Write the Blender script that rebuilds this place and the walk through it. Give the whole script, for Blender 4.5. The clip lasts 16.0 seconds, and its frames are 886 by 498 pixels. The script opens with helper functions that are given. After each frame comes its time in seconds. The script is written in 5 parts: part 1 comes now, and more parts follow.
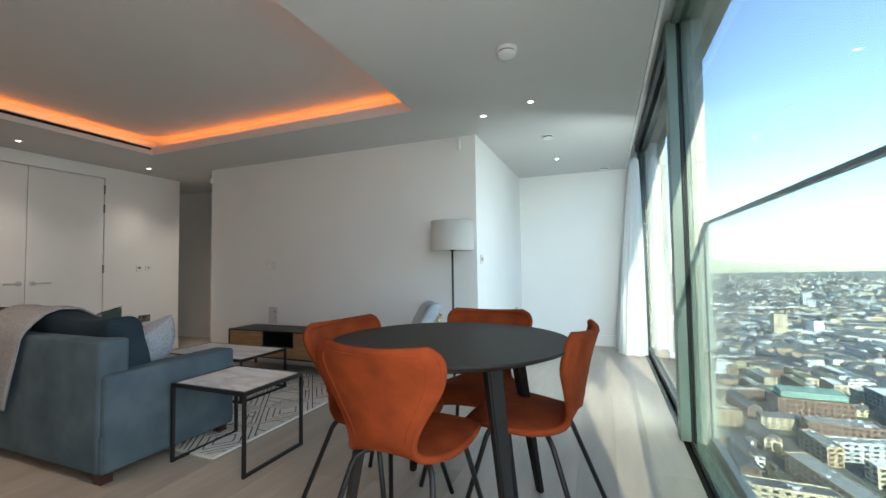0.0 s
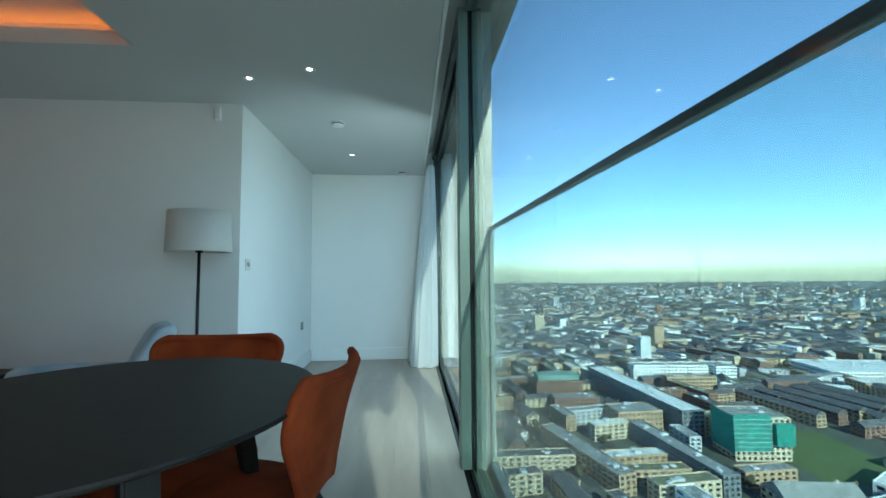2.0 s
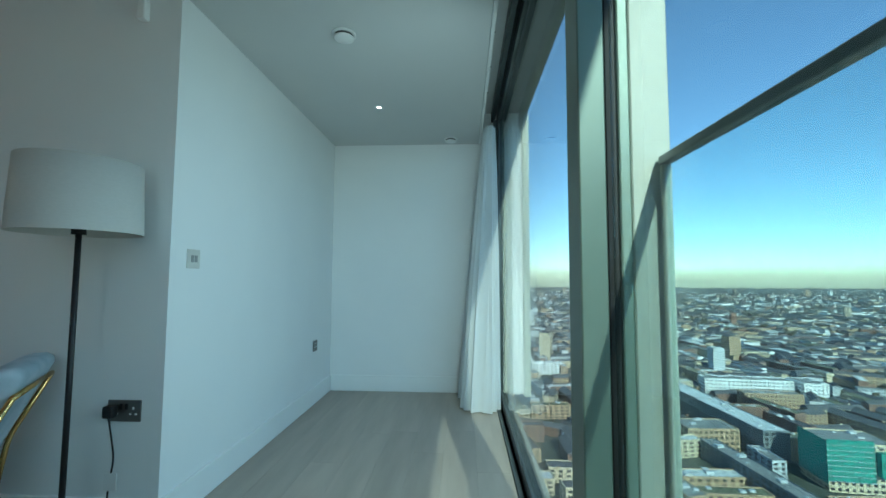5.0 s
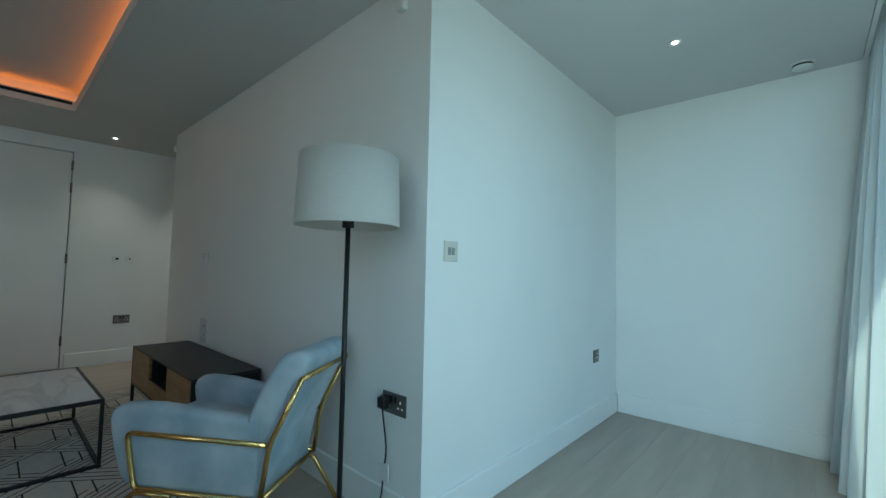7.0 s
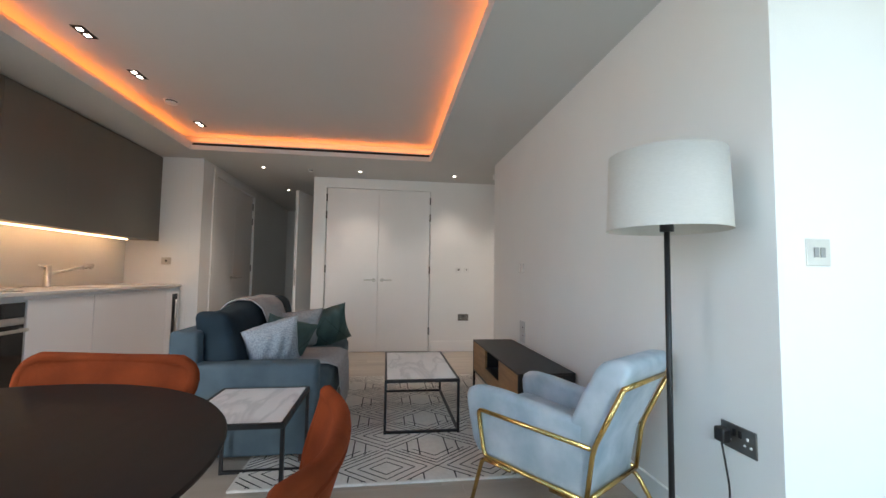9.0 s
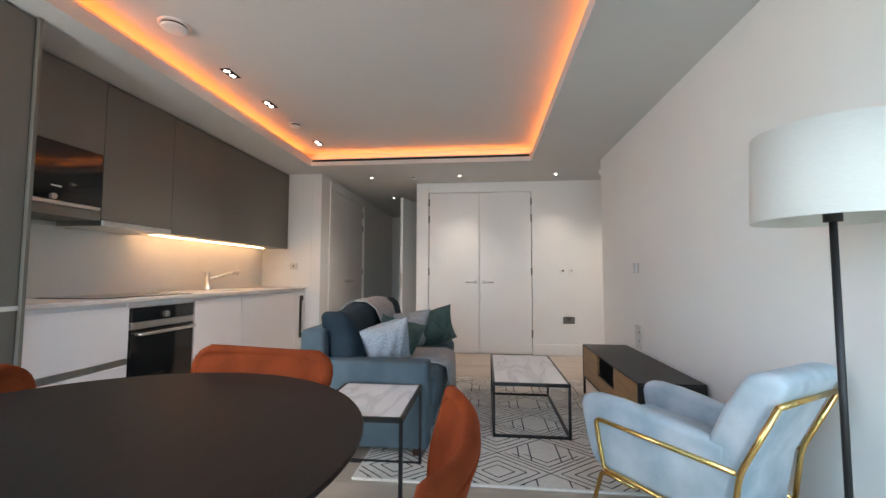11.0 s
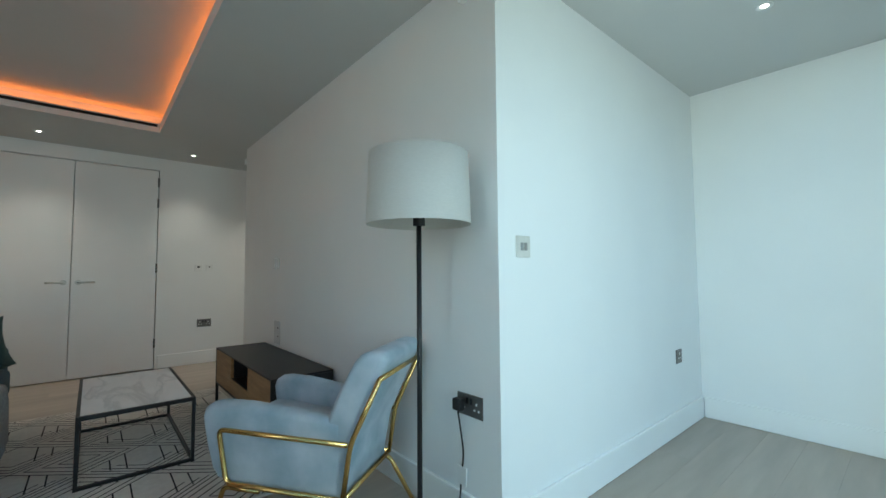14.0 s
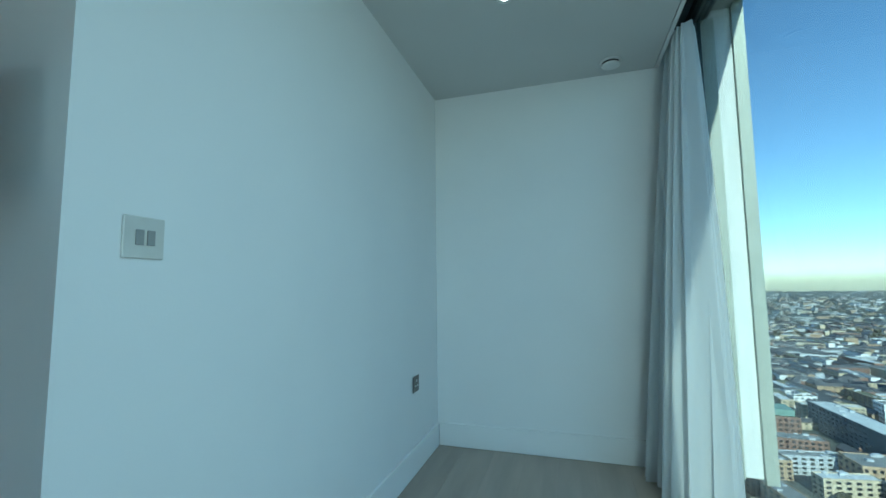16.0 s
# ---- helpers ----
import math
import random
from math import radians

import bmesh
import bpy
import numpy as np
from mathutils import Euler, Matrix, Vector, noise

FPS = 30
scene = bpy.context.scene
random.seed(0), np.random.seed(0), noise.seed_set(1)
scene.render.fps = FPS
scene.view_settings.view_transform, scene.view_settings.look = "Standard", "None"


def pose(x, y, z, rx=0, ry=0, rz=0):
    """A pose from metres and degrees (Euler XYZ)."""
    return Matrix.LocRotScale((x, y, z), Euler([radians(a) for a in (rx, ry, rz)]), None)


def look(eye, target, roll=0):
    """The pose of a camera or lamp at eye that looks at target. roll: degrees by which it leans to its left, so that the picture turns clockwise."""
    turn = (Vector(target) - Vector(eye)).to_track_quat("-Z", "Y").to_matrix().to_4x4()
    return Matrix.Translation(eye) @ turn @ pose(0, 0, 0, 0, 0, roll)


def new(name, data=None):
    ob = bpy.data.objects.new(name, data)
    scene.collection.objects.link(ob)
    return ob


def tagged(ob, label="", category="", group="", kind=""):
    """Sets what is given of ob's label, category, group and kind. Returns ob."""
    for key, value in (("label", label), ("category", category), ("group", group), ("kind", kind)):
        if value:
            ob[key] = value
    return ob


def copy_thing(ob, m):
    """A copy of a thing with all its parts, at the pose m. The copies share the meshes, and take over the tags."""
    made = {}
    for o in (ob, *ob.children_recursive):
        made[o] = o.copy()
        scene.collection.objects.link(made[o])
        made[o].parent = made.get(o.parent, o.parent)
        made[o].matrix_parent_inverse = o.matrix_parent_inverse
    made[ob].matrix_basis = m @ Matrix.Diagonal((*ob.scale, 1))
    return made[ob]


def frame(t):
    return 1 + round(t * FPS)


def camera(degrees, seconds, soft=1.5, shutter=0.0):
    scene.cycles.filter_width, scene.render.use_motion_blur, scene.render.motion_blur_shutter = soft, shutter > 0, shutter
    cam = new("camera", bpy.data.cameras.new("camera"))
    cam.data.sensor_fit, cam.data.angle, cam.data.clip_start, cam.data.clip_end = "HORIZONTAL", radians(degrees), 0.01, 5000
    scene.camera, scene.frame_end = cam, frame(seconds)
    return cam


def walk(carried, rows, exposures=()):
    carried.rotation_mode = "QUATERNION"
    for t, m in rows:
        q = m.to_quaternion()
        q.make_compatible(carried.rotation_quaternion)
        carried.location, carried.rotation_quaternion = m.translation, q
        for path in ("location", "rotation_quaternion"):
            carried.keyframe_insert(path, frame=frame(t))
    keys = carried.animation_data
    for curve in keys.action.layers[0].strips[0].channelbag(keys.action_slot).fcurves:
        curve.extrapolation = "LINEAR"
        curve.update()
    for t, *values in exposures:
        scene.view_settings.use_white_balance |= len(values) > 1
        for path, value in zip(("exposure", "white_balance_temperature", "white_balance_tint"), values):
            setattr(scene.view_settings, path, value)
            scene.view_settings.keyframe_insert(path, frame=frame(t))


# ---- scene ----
cam = camera(94.7, 16.0)

PATH = [
    (0, (1.113, -3.665, 1.074), (0.376, -1.808, 1.16), -0.8),
    (0.5, (1.122, -3.608, 1.065), (0.678, -1.66, 1.153), -0.8),
    (1, (1.153, -3.53, 1.038), (1.001, -1.538, 1.132), -0.9),
    (1.5, (1.169, -3.307, 1.054), (1.229, -1.31, 1.149), -0.5),
    (2, (1.235, -3.057, 1.062), (1.393, -1.067, 1.182), -0.4),
    (2.5, (1.25, -2.836, 1.055), (1.458, -0.851, 1.187), -0.2),
    (3, (1.257, -2.588, 1.066), (1.472, -0.605, 1.211), -0.4),
    (4.25, (1.262, -2.02, 1.064), (1.339, -0.026, 1.2), 0.1),
    (5.5, (1.256, -1.493, 1.063), (0.929, 0.476, 1.191), 0.5),
    (6, (1.226, -1.358, 1.057), (0.582, 0.531, 1.175), 1.0),
    (6.5, (1.168, -1.219, 1.054), (0.18, 0.516, 1.164), 1.3),
    (7, (1.143, -1.168, 1.056), (-0.194, 0.316, 1.163), 1.2),
    (7.5, (1.142, -1.149, 1.061), (-0.481, 0.015, 1.168), 1.1),
    (8, (1.124, -1.165, 1.058), (-0.698, -0.349, 1.174), 0.9),
    (8.5, (1.129, -1.201, 1.055), (-0.801, -0.689, 1.176), 0.9),
    (9, (1.138, -1.226, 1.055), (-0.84, -0.956, 1.176), 0.8),
    (9.5, (1.124, -1.234, 1.052), (-0.871, -1.158, 1.171), 0.6),
    (10.75, (1.13, -1.262, 1.054), (-0.855, -1.471, 1.18), 0.2),
    (12, (1.134, -1.287, 1.056), (-0.861, -1.306, 1.188), -0.1),
    (12.5, (1.121, -1.287, 1.057), (-0.859, -1.037, 1.184), 0.1),
    (13, (1.087, -1.26, 1.058), (-0.82, -0.669, 1.174), -0.1),
    (13.5, (1.068, -1.235, 1.051), (-0.68, -0.27, 1.163), -0.2),
    (14, (1.052, -1.184, 1.041), (-0.464, 0.117, 1.151), -0.4),
    (14.5, (1.01, -1.082, 1.026), (-0.235, 0.479, 1.139), -0.4),
    (15, (0.897, -0.889, 1.037), (-0.066, 0.86, 1.161), -0.4),
    (15.5, (0.877, -0.712, 1.04), (0.14, 1.142, 1.177), -0.5),
    (16, (0.85, -0.483, 1.036), (0.269, 1.423, 1.21), -0.6),
]
EXPOSURES = [(0.0, 2.68, 7000, 10), (1.0, 2.1, 6350, 2), (2.0, 1.85, 5850, -7), (3.0, 1.65, 5800, -9), (5.3, 1.58, 5750, -11), (6.2, 1.68, 5650, -12), (7.0, 1.8, 5950, -7), (7.6, 2.43, 6500, 3), (8.3, 2.82, 6900, 10),
             (9.0, 3.0, 7000, 14), (12.0, 3.4, 6950, 14), (12.5, 3.2, 7000, 15), (13.2, 2.8, 6950, 11), (13.8, 2.48, 6600, 3), (14.5, 2.1, 6050, -7), (15.2, 1.65, 5600, -11), (16.0, 1.45, 5550, -11)]
walk(cam, [(t, look(eye, target, roll)) for t, eye, target, roll in PATH], EXPOSURES)

# ---- light and exposure ----
SUN_S = 0.175
SUN_AZ = math.atan2(SUN_S, 1.0)
SUN_EL = radians(30.5)
world = bpy.data.worlds.new("sky")
scene.world = world
world.use_nodes = True
wn = world.node_tree
sky = wn.nodes.new("ShaderNodeTexSky")
sky.sky_type = 'NISHITA'
sky.sun_disc = False
sky.sun_elevation = SUN_EL
sky.sun_rotation = math.pi - SUN_AZ
sky.altitude = 900
sky.air_density = 1.0
sky.dust_density = 0.08
sky.ozone_density = 3.0
wn.links.new(sky.outputs[0], wn.nodes["Background"].inputs[0])
wn.nodes["Background"].inputs[1].default_value = 0.15
sun = new("sun", bpy.data.lights.new("sun", 'SUN'))
sun.data.energy = 3.7
sun.data.angle = radians(0.53)
sun.data.color = (1.0, 0.93, 0.82)
sun.matrix_world = look((0.4, -4, 3), (0.4 - SUN_S, -3, 3 - math.tan(SUN_EL) * math.hypot(1.0, SUN_S)))

# added area lamp standing in for the sky's light through the end of the window wall behind the start of the walk
port = new("window_daylight", bpy.data.lights.new("window_daylight", 'AREA'))
port.data.shape, port.data.size, port.data.size_y = 'RECTANGLE', 0.9, 2.3
port.data.energy, port.data.color = 8.2, (0.90, 0.96, 1.0)
port.matrix_world = look((1.55, -3.53, 1.35), (0.55, -3.53, 1.35))
# added area lamp, unseen from the walk, boosting the sky's light through the alcove's window
port = new("alcove_daylight", bpy.data.lights.new("alcove_daylight", 'AREA'))
port.data.shape, port.data.size, port.data.size_y = 'RECTANGLE', 0.14, 1.8
port.data.energy, port.data.color = 4.8, (0.78, 0.95, 1.0)
port.matrix_world = look((1.495, -0.35, 1.12), (0.995, 0.40, 0.80))

# ---- materials ----
def mat(name, col, rough=0.6, metal=0.0, col2=None, scale=8.0, bump=0.0, bscale=None, rnd=0.0, sheen=0.0, stretch=(1, 1, 1), spec=0.5, fine=0.0):
    """A surface with colour variation at two scales and fine relief, in metres."""
    m = bpy.data.materials.new(name)
    m.use_nodes = True
    nt = m.node_tree
    b = nt.nodes["Principled BSDF"]
    b.inputs["Roughness"].default_value = rough
    b.inputs["Metallic"].default_value = metal
    b.inputs["Specular IOR Level"].default_value = spec
    if sheen:
        b.inputs["Sheen Weight"].default_value = sheen
        b.inputs["Sheen Roughness"].default_value = 0.35
        b.inputs["Sheen Tint"].default_value = (*col, 1)
    tc = nt.nodes.new("ShaderNodeTexCoord")
    mp = nt.nodes.new("ShaderNodeMapping")
    mp.inputs["Scale"].default_value = stretch
    nt.links.new(tc.outputs["Object"], mp.inputs[0])
    n1 = nt.nodes.new("ShaderNodeTexNoise")
    n1.inputs["Scale"].default_value = scale
    n1.inputs["Detail"].default_value = 6
    nt.links.new(mp.outputs[0], n1.inputs["Vector"])
    c2 = col2 or tuple(c * 0.86 for c in col)
    ramp = nt.nodes.new("ShaderNodeValToRGB")
    ramp.color_ramp.elements[0].position, ramp.color_ramp.elements[1].position = 0.34, 0.66
    ramp.color_ramp.elements[0].color, ramp.color_ramp.elements[1].color = (*c2, 1), (*col, 1)
    nt.links.new(n1.outputs[0], ramp.inputs[0])
    out = ramp.outputs[0]
    if rnd:
        oi = nt.nodes.new("ShaderNodeObjectInfo")
        hsv = nt.nodes.new("ShaderNodeHueSaturation")
        mr = nt.nodes.new("ShaderNodeMapRange")
        mr.inputs[3].default_value, mr.inputs[4].default_value = 1 - rnd, 1 + rnd
        nt.links.new(oi.outputs["Random"], mr.inputs[0])
        nt.links.new(mr.outputs[0], hsv.inputs["Value"])
        nt.links.new(out, hsv.inputs["Color"])
        out = hsv.outputs[0]
    nt.links.new(out, b.inputs["Base Color"])
    if bump:
        n2 = nt.nodes.new("ShaderNodeTexNoise")
        n2.inputs["Scale"].default_value = bscale or scale * 8
        n2.inputs["Detail"].default_value = 4
        nt.links.new(mp.outputs[0], n2.inputs["Vector"])
        bp = nt.nodes.new("ShaderNodeBump")
        bp.inputs["Strength"].default_value = bump
        bp.inputs["Distance"].default_value = 0.004
        nt.links.new(n2.outputs[0], bp.inputs["Height"])
        nt.links.new(bp.outputs[0], b.inputs["Normal"])
    return m


def glow(name, col, power):
    m = bpy.data.materials.new(name)
    m.use_nodes = True
    nt = m.node_tree
    nt.nodes.remove(nt.nodes["Principled BSDF"])
    e = nt.nodes.new("ShaderNodeEmission")
    e.inputs[0].default_value, e.inputs[1].default_value = (*col, 1), power
    nt.links.new(e.outputs[0], nt.nodes["Material Output"].inputs[0])
    return m


def clear(name, tint, gloss=1.0, rough=0.0):
    """Thin window glass: clear through, with a mirror gloss by Fresnel."""
    m = bpy.data.materials.new(name)
    m.use_nodes = True
    nt = m.node_tree
    nt.nodes.remove(nt.nodes["Principled BSDF"])
    tr, gl = nt.nodes.new("ShaderNodeBsdfTransparent"), nt.nodes.new("ShaderNodeBsdfGlossy")
    tr.inputs[0].default_value = (*tint, 1)
    gl.inputs["Roughness"].default_value = rough
    lw, mx = nt.nodes.new("ShaderNodeLayerWeight"), nt.nodes.new("ShaderNodeMixShader")
    lw.inputs[0].default_value = 0.5
    pw, mu = nt.nodes.new("ShaderNodeMath"), nt.nodes.new("ShaderNodeMath")
    pw.operation, mu.operation = 'POWER', 'MULTIPLY_ADD'
    pw.inputs[1].default_value = 5.0
    mu.inputs[1].default_value, mu.inputs[2].default_value = 0.6 * gloss, 0.035 * gloss
    nt.links.new(lw.outputs["Facing"], pw.inputs[0])
    nt.links.new(pw.outputs[0], mu.inputs[0])
    nt.links.new(mu.outputs[0], mx.inputs[0])
    nt.links.new(tr.outputs[0], mx.inputs[1])
    nt.links.new(gl.outputs[0], mx.inputs[2])
    nt.links.new(mx.outputs[0], nt.nodes["Material Output"].inputs[0])
    return m


WALL = mat("wall_paint", (0.80, 0.80, 0.79), 0.75, col2=(0.77, 0.77, 0.765), scale=1.5, bump=0.06, bscale=120)
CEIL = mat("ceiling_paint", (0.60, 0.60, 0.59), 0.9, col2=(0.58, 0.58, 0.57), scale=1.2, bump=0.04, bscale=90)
TRIM = mat("trim_paint", (0.82, 0.82, 0.81), 0.45, col2=(0.79, 0.79, 0.78), scale=2)
DOORP = mat("door_paint", (0.80, 0.79, 0.785), 0.42, col2=(0.77, 0.765, 0.76), scale=2.2, bump=0.03, bscale=60)
PLANK = mat("oak_plank", (0.45, 0.385, 0.32), 0.38, col2=(0.37, 0.315, 0.26), scale=2.2, bump=0.05, bscale=40, rnd=0.11, stretch=(5, 0.6, 1))
ALU = mat("green_grey_aluminium", (0.22, 0.28, 0.24), 0.42, 0.3, col2=(0.20, 0.255, 0.22), scale=3)
ALUD = mat("dark_aluminium", (0.07, 0.085, 0.09), 0.4, 0.4, scale=4)
ALUL = mat("pale_outer_frame", (0.47, 0.49, 0.43), 0.5, 0.1, col2=(0.42, 0.44, 0.39), scale=3)
RUBBER = mat("black_gasket", (0.012, 0.012, 0.013), 0.6, scale=20)
GLASS = clear("window_glass", (0.61, 0.665, 0.665), 1.0)
BALG = clear("balustrade_glass", (0.89, 0.955, 0.945), 0.8)
RAILM = mat("rail_metal", (0.30, 0.32, 0.33), 0.4, 0.6, col2=(0.25, 0.27, 0.28), scale=5)
LED_ORANGE = glow("cove_led", (1.0, 0.23, 0.035), 1.5)
LED_WARM = glow("cabinet_led", (1.0, 0.58, 0.27), 3.2)
LED_WHITE = glow("downlight_lamp", (1.0, 0.93, 0.85), 3.0)
BLACK = mat("black_powder_coat", (0.018, 0.018, 0.02), 0.45, 0.3, scale=30, bump=0.05)
DEEPBLACK = mat("black_void", (0.006, 0.006, 0.006), 0.9)
STEEL = mat("brushed_steel", (0.62, 0.61, 0.59), 0.28, 1.0, col2=(0.55, 0.54, 0.52), scale=30)
NICKEL = mat("black_nickel", (0.19, 0.18, 0.17), 0.35, 0.8, scale=20)
WHITEP = mat("white_plastic", (0.78, 0.78, 0.77), 0.4, scale=6)
PLATE = mat("grey_white_plate", (0.60, 0.60, 0.61), 0.4, scale=6)
GREYP = mat("grey_plastic", (0.30, 0.30, 0.29), 0.45, scale=8)
BRASS = mat("polished_brass", (0.78, 0.52, 0.20), 0.22, 1.0, col2=(0.70, 0.45, 0.16), scale=12)
TABLE = mat("black_stained_oak", (0.013, 0.0115, 0.0105), 0.5, spec=0.3, col2=(0.009, 0.008, 0.0075), scale=5, bump=0.05, bscale=60, stretch=(1, 8, 1))
ORANGE = mat("rust_velvet", (0.265, 0.048, 0.014), 0.9, col2=(0.17, 0.030, 0.0095), scale=8, bump=0.2, bscale=110, sheen=0.35, spec=0.1)
SOFA = mat("slate_blue_velvet", (0.100, 0.140, 0.165), 0.85, col2=(0.068, 0.098, 0.120), scale=5, bump=0.15, bscale=130, sheen=0.2, spec=0.12)
# darker copy of the sofa velvet: the back cushions' shade as colour
SOFA_SHADED = mat("shaded_slate_velvet", (0.028, 0.046, 0.061), 0.85, col2=(0.018, 0.032, 0.044), scale=5, bump=0.15, bscale=130, sheen=0.2, spec=0.12)
PALE = mat("pale_blue_velvet", (0.54, 0.60, 0.65), 0.88, col2=(0.31, 0.40, 0.465), scale=5.5, bump=0.12, bscale=130, sheen=0.25, spec=0.12)
GREYF = mat("grey_wool", (0.36, 0.36, 0.37), 0.95, col2=(0.28, 0.28, 0.29), scale=60, bump=0.4, bscale=300)
HERR = mat("blue_herringbone", (0.46, 0.50, 0.55), 0.95, col2=(0.24, 0.27, 0.31), scale=90, bump=0.3, bscale=220, stretch=(1, 3, 1))
GREEN = mat("green_velvet", (0.055, 0.105, 0.098), 0.6, col2=(0.028, 0.062, 0.058), scale=9, bump=0.1, sheen=0.5)
GREENL = mat("green_piping", (0.02, 0.05, 0.045), 0.7)
MARBLE = mat("white_marble", (0.86, 0.85, 0.835), 0.22, col2=(0.78, 0.77, 0.76), scale=2.4, stretch=(1.0, 3.5, 1))
def veins(m, col, scale, turn, width):
    """Thin wandering veins laid over the base colour."""
    nt = m.node_tree
    b = nt.nodes["Principled BSDF"]
    base = b.inputs["Base Color"].links[0].from_socket
    tc, mp, nz = nt.nodes.new("ShaderNodeTexCoord"), nt.nodes.new("ShaderNodeMapping"), nt.nodes.new("ShaderNodeTexNoise")
    mp.inputs["Rotation"].default_value = (0, 0, radians(turn))
    mp.inputs["Scale"].default_value = (1, 3.2, 1)
    nz.inputs["Scale"].default_value, nz.inputs["Detail"].default_value, nz.inputs["Distortion"].default_value = scale, 5, 0.6
    s1, s2, mr, mx = nt.nodes.new("ShaderNodeMath"), nt.nodes.new("ShaderNodeMath"), nt.nodes.new("ShaderNodeMapRange"), nt.nodes.new("ShaderNodeMixRGB")
    s1.operation, s2.operation = 'SUBTRACT', 'ABSOLUTE'
    s1.inputs[1].default_value = 0.5
    mr.inputs[1].default_value, mr.inputs[2].default_value, mr.inputs[3].default_value, mr.inputs[4].default_value = 0.0, width, 0.75, 0.0
    mx.inputs[2].default_value = (*col, 1)
    nt.links.new(tc.outputs["Object"], mp.inputs[0])
    nt.links.new(mp.outputs[0], nz.inputs["Vector"])
    nt.links.new(nz.outputs[0], s1.inputs[0])
    nt.links.new(s1.outputs[0], s2.inputs[0])
    nt.links.new(s2.outputs[0], mr.inputs[0])
    nt.links.new(mr.outputs[0], mx.inputs[0])
    nt.links.new(base, mx.inputs[1])
    nt.links.new(mx.outputs[0], b.inputs["Base Color"])
veins(MARBLE, (0.60, 0.60, 0.60), 1.5, 35, 0.05)
OAK = mat("oak_veneer", (0.36, 0.21, 0.095), 0.5, col2=(0.27, 0.15, 0.065), scale=6, bump=0.1, bscale=50, stretch=(1, 1, 9))
RUG = mat("cream_rug", (0.74, 0.71, 0.66), 0.95, col2=(0.66, 0.63, 0.58), scale=40, bump=0.5, bscale=260)
RUGL = mat("rug_line", (0.022, 0.021, 0.021), 0.95, scale=60)
TAUPE = mat("taupe_lacquer", (0.140, 0.134, 0.116), 0.42, col2=(0.132, 0.126, 0.109), scale=1.5)
WHITEL = mat("white_lacquer", (0.82, 0.81, 0.83), 0.35, col2=(0.80, 0.79, 0.81), scale=1.5)
QUARTZ = mat("white_quartz", (0.72, 0.70, 0.67), 0.25, col2=(0.62, 0.60, 0.575), scale=9)
SPLASH = mat("stone_splashback", (0.74, 0.72, 0.69), 0.25, col2=(0.70, 0.675, 0.645), scale=2.2)
OVEN = mat("black_oven_glass", (0.008, 0.008, 0.009), 0.06, spec=0.6)
SHADE = mat("linen_shade", (0.78, 0.76, 0.72), 0.9, col2=(0.73, 0.71, 0.67), scale=60, bump=0.25, bscale=260, stretch=(1, 1, 4))
def see_through(m, col, k):
    """Lets some light pass through a thin cloth."""
    nt = m.node_tree
    tl, mx, out = nt.nodes.new("ShaderNodeBsdfTranslucent"), nt.nodes.new("ShaderNodeMixShader"), nt.nodes["Material Output"]
    tl.inputs[0].default_value = (*col, 1)
    mx.inputs[0].default_value = k
    nt.links.new(nt.nodes["Principled BSDF"].outputs[0], mx.inputs[1])
    nt.links.new(tl.outputs[0], mx.inputs[2])
    nt.links.new(mx.outputs[0], out.inputs[0])
see_through(SHADE, (0.86, 0.84, 0.80), 0.35)
VOILE = bpy.data.materials.new("white_voile")
VOILE.use_nodes = True
_b = VOILE.node_tree.nodes["Principled BSDF"]
_b.inputs["Base Color"].default_value = (0.86, 0.87, 0.87, 1)
_b.inputs["Roughness"].default_value = 0.9
_t = VOILE.node_tree.nodes.new("ShaderNodeBsdfTranslucent")
_t.inputs[0].default_value = (0.85, 0.87, 0.88, 1)
_m = VOILE.node_tree.nodes.new("ShaderNodeMixShader")
_m.inputs[0].default_value = 0.6
VOILE.node_tree.links.new(_b.outputs[0], _m.inputs[1])
VOILE.node_tree.links.new(_t.outputs[0], _m.inputs[2])
VOILE.node_tree.links.new(_m.outputs[0], VOILE.node_tree.nodes["Material Output"].inputs[0])


# ---- mesh helpers ----
def finish(name, bm, m, smooth=False):
    me = bpy.data.meshes.new(name)
    bm.normal_update()
    bm.to_mesh(me)
    bm.free()
    me.materials.append(m)
    if smooth:
        me.polygons.foreach_set("use_smooth", [True] * len(me.polygons))
    return me


def part(name, bm, m, parent=None, label="", smooth=False, at=None):
    ob = new(name, finish(name, bm, m, smooth))
    if parent is not None:
        ob.parent = parent
    if at is not None:
        ob.matrix_basis = at
    return tagged(ob, label)


def thing(name, at, label, category, group="", kind=""):
    ob = new(name)
    ob.empty_display_size = 0.1
    ob.matrix_basis = at
    return tagged(ob, label, category, group, kind)


def box(x0, y0, z0, x1, y1, z1, r=0.0, seg=2, bm=None):
    bm = bm or bmesh.new()
    g = bmesh.ops.create_cube(bm, size=1, matrix=Matrix.Translation(((x0 + x1) / 2, (y0 + y1) / 2, (z0 + z1) / 2)) @ Matrix.Diagonal((abs(x1 - x0), abs(y1 - y0), abs(z1 - z0), 1)))
    if r:
        es = {e for v in g["verts"] for e in v.link_edges}
        bmesh.ops.bevel(bm, geom=list(es), offset=r, segments=seg, affect='EDGES', profile=0.5)
    return bm


def boxes(*rows, r=0.0):
    bm = bmesh.new()
    for row in rows:
        box(*row, r=r, bm=bm)
    return bm


